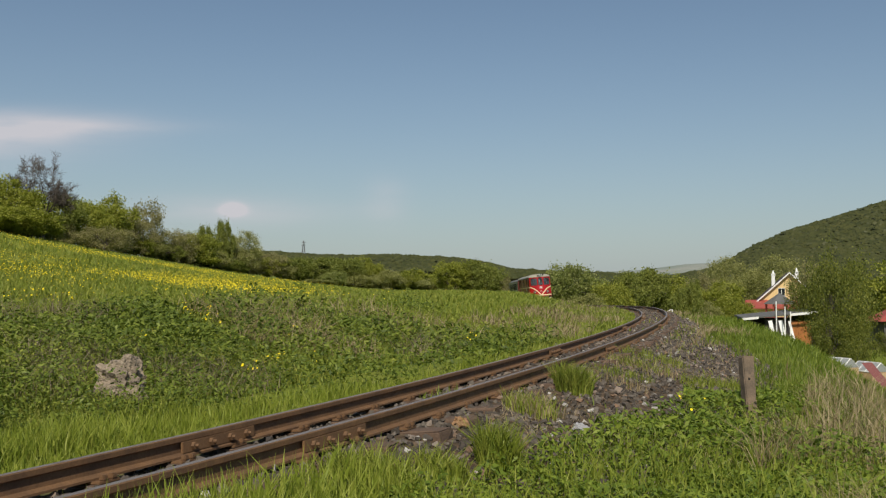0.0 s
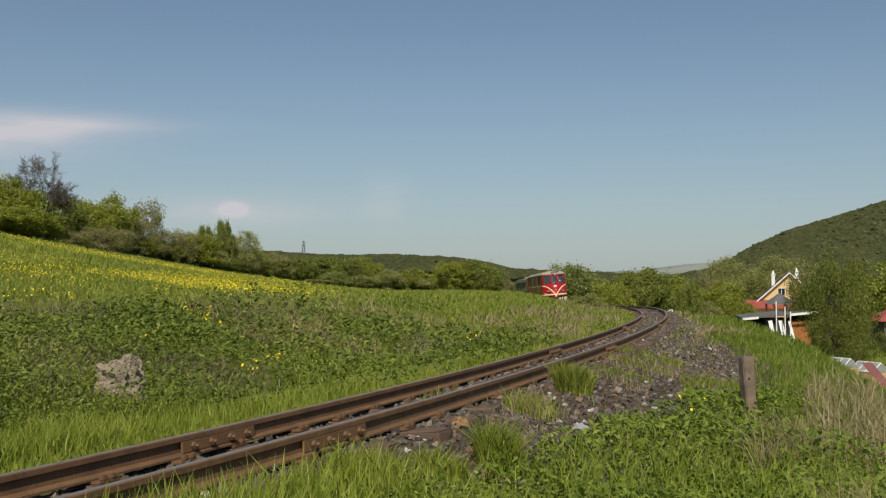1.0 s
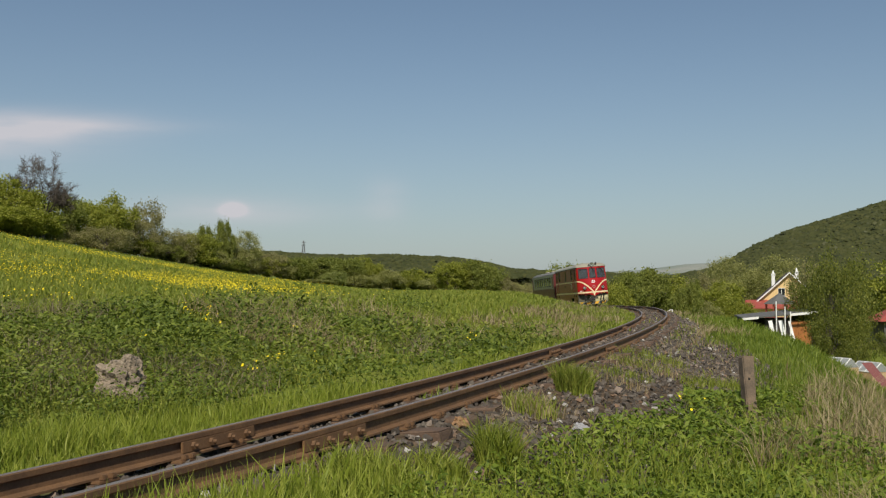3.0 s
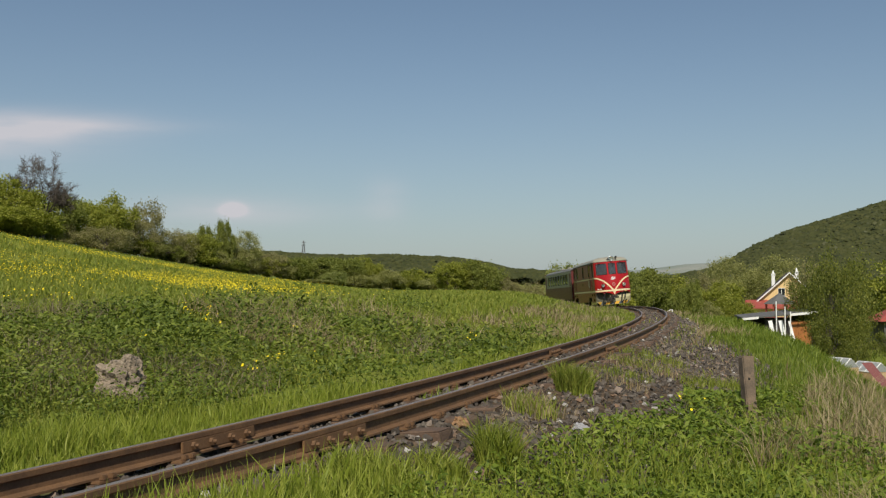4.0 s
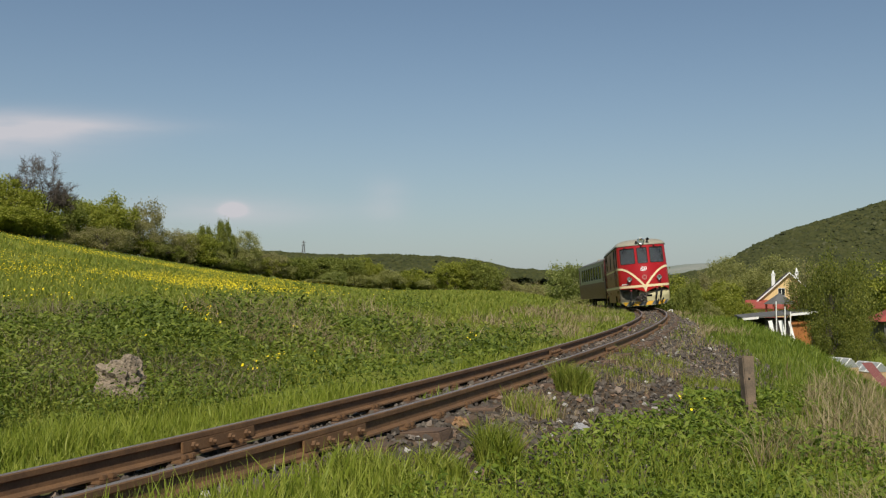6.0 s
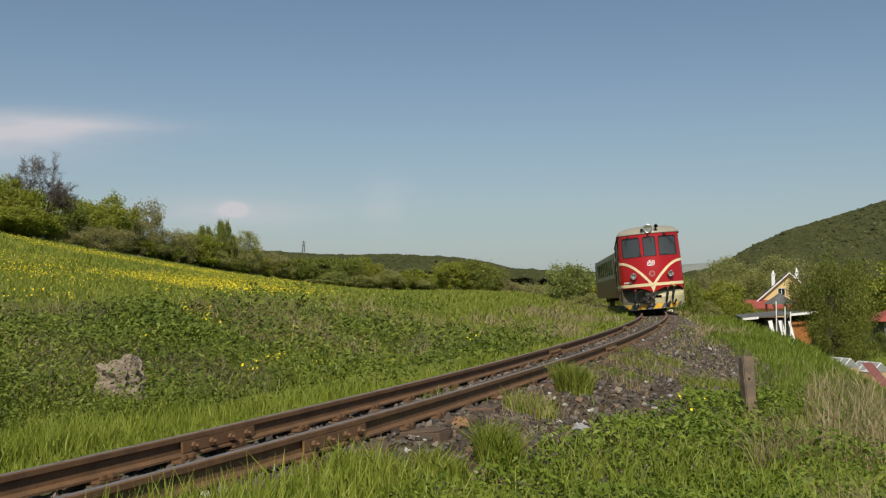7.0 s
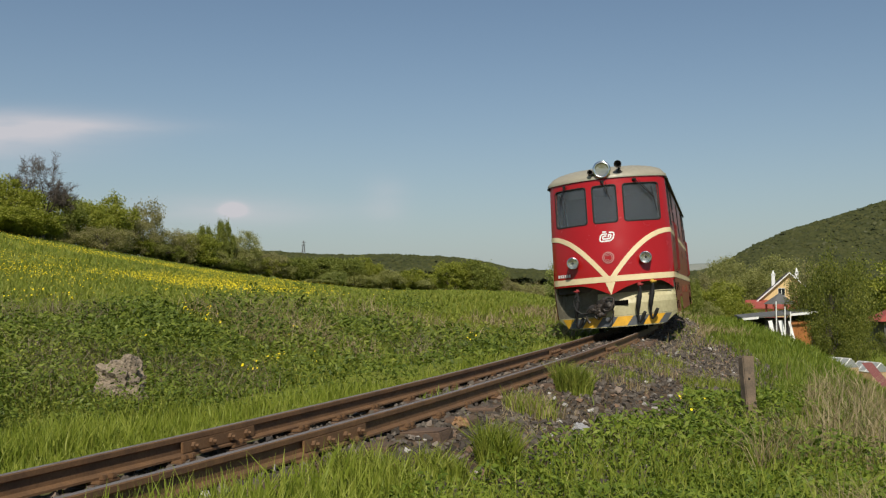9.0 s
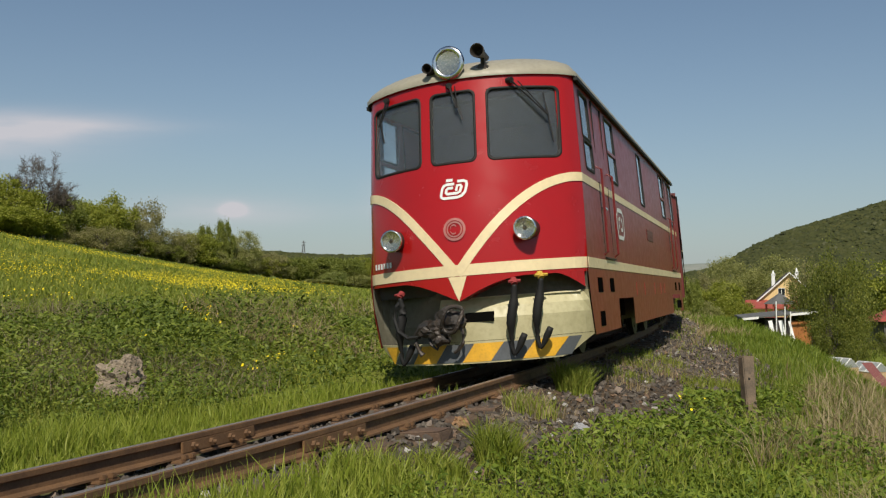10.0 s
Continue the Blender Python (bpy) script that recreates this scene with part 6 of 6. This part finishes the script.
def house():
    root = tagged(new("house"), "pale yellow gabled house with dark roof and white trim", "house")
    hw, dep, eave, ridge = 4.9, 10.0, 3.7, 8.2
    bm = bmesh.new()
    o = [(-hw, 0), (hw, 0), (hw, eave), (0, ridge - 0.15), (-hw, eave)]
    A = [bm.verts.new((u, 0, z)) for u, z in o]
    B = [bm.verts.new((u, dep, z)) for u, z in o]
    bm.faces.new(A)
    bm.faces.new(B[::-1])
    for k in range(5):
        bm.faces.new((A[k], B[k], B[(k + 1) % 5], A[(k + 1) % 5]))
    bmesh.ops.recalc_face_normals(bm, faces=bm.faces)
    part("wall", bm, PLASTER, root)
    for sx in (-1, 1):
        bm = bmesh.new()
        e0, e1 = Vector((0, 0, ridge)), Vector((sx * (hw + 0.55), 0, eave - 0.5))
        P = []
        for y in (-0.55, dep + 0.5):
            for q in (e0, e1):
                for dz in (0.0, 0.2):
                    P.append(bm.verts.new((q.x, y, q.z + dz)))
        for f in ((0, 1, 3, 2), (4, 6, 7, 5), (0, 4, 5, 1), (2, 3, 7, 6), (1, 5, 7, 3), (0, 2, 6, 4)):
            bm.faces.new([P[i] for i in f])
        bmesh.ops.recalc_face_normals(bm, faces=bm.faces)
        part("roof", bm, TILES, root)
        bm = bmesh.new()
        P = []
        for y in (-0.60, -0.555):
            for q in (e0, e1):
                for dz in (-0.08, 0.16):
                    P.append(bm.verts.new((q.x, y, q.z + dz)))
        for f in ((0, 1, 3, 2), (4, 6, 7, 5), (0, 4, 5, 1), (2, 3, 7, 6), (1, 5, 7, 3), (0, 2, 6, 4)):
            bm.faces.new([P[i] for i in f])
        bmesh.ops.recalc_face_normals(bm, faces=bm.faces)
        part("bargeboard", bm, WHITE, root)
    for cx, cz, wd in ((-1.15, 4.75, 1.0), (3.0, 4.75, 1.0), (-2.6, 1.0, 1.2), (0.6, 1.0, 1.2)):
        win = part("window", boxed(cx - wd / 2, cx + wd / 2, -0.04, 0.05, cz, cz + 1.2, 0.01), WHITE, root)
        for k in (-1, 1):
            a = cx + k * wd / 4
            part("pane", boxed(a - wd / 4 + 0.035, a + wd / 4 - 0.035, -0.05, -0.042, cz + 0.06, cz + 1.14), worn("dark_pane", (0.02, 0.025, 0.03), (0.04, 0.04, 0.045), 0.08, 1.0) if "dark_pane" not in bpy.data.materials else bpy.data.materials["dark_pane"], win)
    for cx, y, z in ((-2.2, 4.0, 7.0), (1.3, 5.5, 7.4)):
        bm = boxed(cx - 0.26, cx + 0.26, y - 0.26, y + 0.26, 4.8, z + 1.0, 0.02)
        box(bm, cx - 0.32, cx + 0.32, y - 0.32, y + 0.32, z + 1.0, z + 1.1)
        tube(bm, [(cx, y, z + 1.12), (cx, y, z + 1.7)], [0.25, 0.06], 8)
        part("chimney", bm, WHITE, root)
    # porch with red roof and a grey canopy
    part("porch", boxed(-5.2, 1.6, -2.6, -0.02, 0.0, 2.95, 0.02), PLASTER, root)
    bm = bmesh.new()
    v = [bm.verts.new(c) for c in ((-6.4, -3.2, 2.85), (2.2, -3.2, 2.85), (2.2, 0.0, 4.0), (-6.4, 0.0, 4.0), (-6.4, -3.2, 3.0), (2.2, -3.2, 3.0), (2.2, 0.0, 4.15), (-6.4, 0.0, 4.15))]
    for f in ((0, 3, 2, 1), (4, 5, 6, 7), (0, 1, 5, 4), (1, 2, 6, 5), (2, 3, 7, 6), (3, 0, 4, 7)):
        bm.faces.new([v[i] for i in f])
    part("porch_roof", bm, REDROOF, root)
    root.matrix_basis = Matrix.Translation((52.4, 147.0, -5.1)) @ Matrix.Rotation(radians(-17), 4, "Z")


house()


def canopy():
    bm = bmesh.new()
    bmesh.ops.create_cone(bm, cap_ends=True, segments=8, radius1=2.3, radius2=0.1, depth=1.1, matrix=Matrix.Translation((0, 0, 2.9)))
    root = tagged(new("garden_pavilion"), "small octagonal garden pavilion with a dark pointed roof", "pavilion")
    part("roof", bm, GREYFELT, root)
    for k in range(8):
        a = 2 * math.pi * k / 8
        part("pillar", tubed([(1.9 * math.cos(a), 1.9 * math.sin(a), 0), (1.9 * math.cos(a), 1.9 * math.sin(a), 2.4)], 0.09, 8), REDROOF, root)
    part("parapet", tubed([(0, 0, 0.0), (0, 0, 1.0)], 1.95, 8), REDROOF, root)
    root.matrix_basis = Matrix.Translation((44.3, 128.0, ground_z(44.3, 128.0) - 0.05)) @ Matrix.Diagonal((0.95, 0.95, 1.3, 1))


canopy()


def shed():
    root = tagged(new("garden_shed"), "dark wooden shed with grey felt roof and orange-brown door", "shed")
    x0, x1, dep, hgt = -2.0, 2.0, 2.6, 2.15
    for a, b, c, d in ((x0, x0 + 0.08, 0, dep), (x1 - 0.08, x1, 0, dep), (x0 + 0.08, x1 - 0.08, dep - 0.08, dep), (-0.75, 0.62, 0, 0.08)):
        n = max(1, int(max(b - a, d - c) / 0.14))
        for k in range(n):
            if b - a > d - c:
                part("board", boxed(a + (b - a) * k / n, a + (b - a) * (k + 1) / n - 0.008, c, d, 0, hgt), DARKWOOD, root)
            else:
                part("board", boxed(a, b, c + (d - c) * k / n, c + (d - c) * (k + 1) / n - 0.008, 0, hgt), DARKWOOD, root)
    dr = part("door", boxed(0.62, 1.92, -0.03, 0.05, 0.02, hgt - 0.1), ORANGEWOOD, root, "orange-brown boarded door")
    for k in range(7):
        part("batten", boxed(0.64 + k * 0.18, 0.64 + k * 0.18 + 0.165, -0.05, -0.031, 0.04, hgt - 0.12, 0.004), ORANGEWOOD, dr)
    bm = boxed(x0 - 0.1, x1 + 0.2, -0.5, dep + 0.4, hgt, hgt + 0.09, 0.01)
    for v in bm.verts:
        v.co.z += (v.co.x - x0) * 0.10 + v.co.y * 0.03
    part("roof", bm, GREYFELT, root, "grey felt roof with a pale edge")
    for a, b in ((x0 - 0.2, x0 + 0.75), (0.55, x1 + 0.2)):
        bm = boxed(a, b, -0.74, -0.705, hgt - 0.03, hgt + 0.11)
        for v in bm.verts:
            v.co.z += (v.co.x - x0) * 0.10 - 0.02
        part("fascia", bm, WHITE, root)
    root.matrix_basis = Matrix.Translation((20.3, 59, ground_z(20.3, 59) - 0.12)) @ Matrix.Rotation(radians(-8), 4, "Z")
    rng = random.Random(4)
    z = ground_z(20.2, 57.6)
    for k in range(9):
        hh, w = rng.uniform(1.3, 2.1), rng.uniform(0.12, 0.26)
        bm = boxed(-w / 2, w / 2, 0, 0.035, 0, hh, 0.004)
        ob = obj("plank", bm, WHITE if k % 3 != 1 else DARKWOOD)
        tagged(ob, "white painted plank leaning against the shed" if k % 3 != 1 else "grey weathered plank leaning against the shed", "plank", group="planks leaning on the shed")
        ob.matrix_basis = Matrix.Translation((19.35 + k * 0.2, 57.55 - 0.03 * (k % 3), z)) @ Matrix.Rotation(radians(rng.uniform(-17, -5)), 4, "Y") @ Matrix.Rotation(radians(-14), 4, "X")
    for k, x in enumerate((19.65, 20.15, 20.45)):
        ob = obj("pole", tubed([(0, 0, 0), (0.02 * k, 0.1, 3.1 - 0.3 * k)], 0.035, 6), WHITE)
        tagged(ob, "slender pale pole standing by the shed", "pole", group="poles by the shed")
        ob.location = (x, 57.3, z)


shed()


def cold_frame(x, y, rot):
    root = tagged(new("cold_frame"), "small gabled cold frame of glass in white bars", "cold frame", group="cold frames")
    dusty = bpy.data.materials.get("dusty_glass") or worn("dusty_glass", (0.30, 0.32, 0.31), (0.17, 0.18, 0.17), 0.25, 4.0, spec=0.6)
    hw, ln, z0, z1 = 0.40, 0.55, 0.02, 0.34
    for sx in (-1, 1):
        fr = bmesh.new()
        for k in range(4):
            yy = -ln + 2 * ln * k / 3
            tube(fr, [(sx * hw, yy, z0), (sx * 0.02, yy, z1)], 0.016, 4)
        tube(fr, [(sx * hw, -ln, z0), (sx * hw, ln, z0)], 0.020, 4)
        part("sash", fr, WHITE, root)
        for k in range(3):
            a, b = -ln + 2 * ln * k / 3 + 0.014, -ln + 2 * ln * (k + 1) / 3 - 0.014
            part("pane", pane_slab([(sx * hw, a, z0), (sx * hw, b, z0), (sx * 0.02, b, z1), (sx * 0.02, a, z1)], 0.005), dusty, root)
    part("ridge_bar", tubed([(0, -ln, z1), (0, ln, z1)], 0.022, 6), WHITE, root)
    for yy in (-ln, ln):
        part("gable_pane", pane_slab([(-hw, yy, z0), (hw, yy, z0), (0, yy, z1)], 0.005), dusty, root)
    part("bed_box", boxed(-hw, hw, -ln, ln, -0.45, z0 - 0.015, 0.01), SAND, root)
    root.matrix_basis = Matrix.Translation((x, y, ground_z(x, y) + 0.42)) @ Matrix.Rotation(radians(rot), 4, "Z")


def pane_slab(corners, thick):
    """A thin slab on a flat outline."""
    bm = bmesh.new()
    P = [Vector(c) for c in corners]
    n = (P[1] - P[0]).cross(P[2] - P[0]).normalized() * thick
    A, B = [bm.verts.new(q) for q in P], [bm.verts.new(q - n) for q in P]
    bm.faces.new(A)
    bm.faces.new(B[::-1])
    for k in range(len(P)):
        j = (k + 1) % len(P)
        bm.faces.new((A[k], B[k], B[j], A[j]))
    bmesh.ops.recalc_face_normals(bm, faces=bm.faces)
    return bm


cold_frame(14.7, 36.2, 24)
cold_frame(15.75, 36.0, 20)


def corrugated(x, y, label, ln, wd, m):
    bm = bmesh.new()
    n = 48
    rows = []
    for k in range(n + 1):
        a = wd * k / n
        zz = 0.012 * math.sin(a / 0.076 * 2 * math.pi)
        rows.append([bm.verts.new((a, 0, zz)), bm.verts.new((a, ln, zz)), bm.verts.new((a, ln, zz + 0.003)), bm.verts.new((a, 0, zz + 0.003))])
    for A, B in zip(rows, rows[1:]):
        for k in range(4):
            bm.faces.new((A[k], A[(k + 1) % 4], B[(k + 1) % 4], B[k]))
    bmesh.ops.recalc_face_normals(bm, faces=bm.faces)
    ob = obj("corrugated_sheet", bm, MAROON)
    tagged(ob, label, "metal sheet")
    ob.matrix_basis = m


zz = ground_z(15.0, 33.4)
corrugated(0, 0, "maroon corrugated metal sheet leaning on the bank", 1.5, 0.5, Matrix.Translation((15.05, 33.0, zz - 0.12)) @ Matrix.Rotation(radians(24), 4, "Z") @ Matrix.Rotation(radians(42), 4, "X"))


def hut():
    root = tagged(new("garden_hut"), "small garden hut with a red roof", "hut")
    part("wall", boxed(-1.4, 1.4, -1.1, 1.1, 0, 2.0), GREYFELT, root)
    bm = bmesh.new()
    v = [bm.verts.new(c) for c in ((-1.9, -1.5, 1.9), (1.9, -1.5, 1.9), (1.9, 1.5, 1.9), (-1.9, 1.5, 1.9), (-0.3, 0, 2.8), (0.3, 0, 2.8))]
    for f in ((0, 1, 5, 4), (1, 2, 5), (2, 3, 4, 5), (3, 0, 4), (3, 2, 1, 0)):
        bm.faces.new([v[i] for i in f])
    part("roof", bm, REDROOF, root)
    part("door", boxed(-0.35, 0.35, -1.13, -1.10, 0.05, 1.85), REDROOF, root)
    root.location = (29.9, 64.0, ground_z(29.9, 64))


hut()


def mast():
    """A lattice pylon: four leaning legs, rungs and crossed braces, and two arms."""
    bm = bmesh.new()
    H, w0 = 12.5, 1.5
    at = lambda sx, sy, z: (sx * w0 * (1 - 0.88 * z / H), sy * w0 * (1 - 0.88 * z / H), z)
    for sx, sy in ((-1, -1), (1, -1), (1, 1), (-1, 1)):
        tube(bm, [at(sx, sy, -0.5), at(sx, sy, H)], 0.11, 4)
    for z0, z1 in ((0, 3.4), (3.4, 6.2), (6.2, 8.6), (8.6, 10.6), (10.6, 12.3)):
        for (ax, ay), (bx, by) in (((-1, -1), (1, -1)), ((1, -1), (1, 1)), ((1, 1), (-1, 1)), ((-1, 1), (-1, -1))):
            tube(bm, [at(ax, ay, z0), at(bx, by, z1)], 0.06, 4)
            tube(bm, [at(bx, by, z0), at(ax, ay, z1)], 0.06, 4)
            tube(bm, [at(ax, ay, z1), at(bx, by, z1)], 0.06, 4)
    for z in (9.4, 11.4):
        tube(bm, [(-1.5, 0, z), (1.5, 0, z)], 0.1, 4)
    ob = obj("power_pylon", bm, GREYFELT)
    tagged(ob, "distant steel power pylon on the wooded ridge", "pylon")
    ob.location = (-86.2, 600, ground_z(-86.2, 600))


mast()


def fly():
    """A small dark flying insect: body, head and two spread wings."""
    root = tagged(new("flying_insect"), "small dark insect flying past the camera", "insect", group="insects in the air")
    bm = bmesh.new()
    bmesh.ops.create_uvsphere(bm, u_segments=10, v_segments=6, radius=1.0)
    for v in bm.verts:
        v.co = Vector((v.co.x * 0.0058, v.co.y * 0.0024, v.co.z * 0.0024))
    part("body", bm, BLACK, root, smooth=True)
    bm = bmesh.new()
    bmesh.ops.create_uvsphere(bm, u_segments=8, v_segments=5, radius=0.0021, matrix=Matrix.Translation((-0.0068, 0, 0)))
    part("head", bm, BLACK, root, smooth=True)
    for sy in (-1, 1):
        bm = pane_slab([(-0.002, sy * 0.001, 0.002), (0.002, sy * 0.001, 0.002), (0.0065, sy * 0.007, 0.003), (0.0015, sy * 0.009, 0.003)], 0.0003)
        part("wing", bm, GREYFELT, root)
    return root


INSECTS = [fly() for k in range(3)]


def motions():
    # two insects cross the view together, a third rises later
    cross = [(0.0, 3.4, 3.0, 1.02), (4.55, 1.75, 3.0, 1.28), (4.7, 1.295, 3.0, 1.324), (4.8, 1.00, 3.0, 1.386), (4.9, 0.545, 3.0, 1.423), (5.0, -0.051, 3.0, 1.407), (5.1, -0.566, 3.0, 1.376), (5.25, -1.40, 3.0, 1.30), (10.0, -4.5, 3.0, 0.95)]
    for ob, dx, dz in ((INSECTS[0], 0.0, 0.0), (INSECTS[1], 0.124, 0.026)):
        walk(ob, [(t, pose(x + dx, y + dx, z + dz)) for t, x, y, z in cross])
    rise = [(0.0, -1.0, -2.0, 0.4), (6.8, 0.35, 2.0, 0.7), (7.3, 1.04, 4.0, 1.567), (7.4, 1.138, 4.0, 1.702), (7.5, 1.173, 4.0, 1.839), (7.65, 1.25, 4.0, 2.25), (10.0, 3.0, 4.5, 5.0)]
    walk(INSECTS[2], [(t, pose(x, y, z, 0, 60, 0)) for t, x, y, z in rise])
    ts = [k * 0.25 for k in range(41)]
    walk(LOCO, [(t, on_bogies(along(t), 2.1, 8.9)) for t in ts])
    walk(COACH, [(t, on_bogies(along(t) + 12.1, 2.3, 11.7)) for t in ts])
    for w in WHEELS:
        y, r = w.location.y, 0.40
        rows = []
        for k in range(301):
            t = k / 30
            rows.append((t, Matrix.Translation((0, y, r)) @ Matrix.Rotation((along(0) - along(t)) / r, 4, "X")))
        walk(w, rows)


motions()
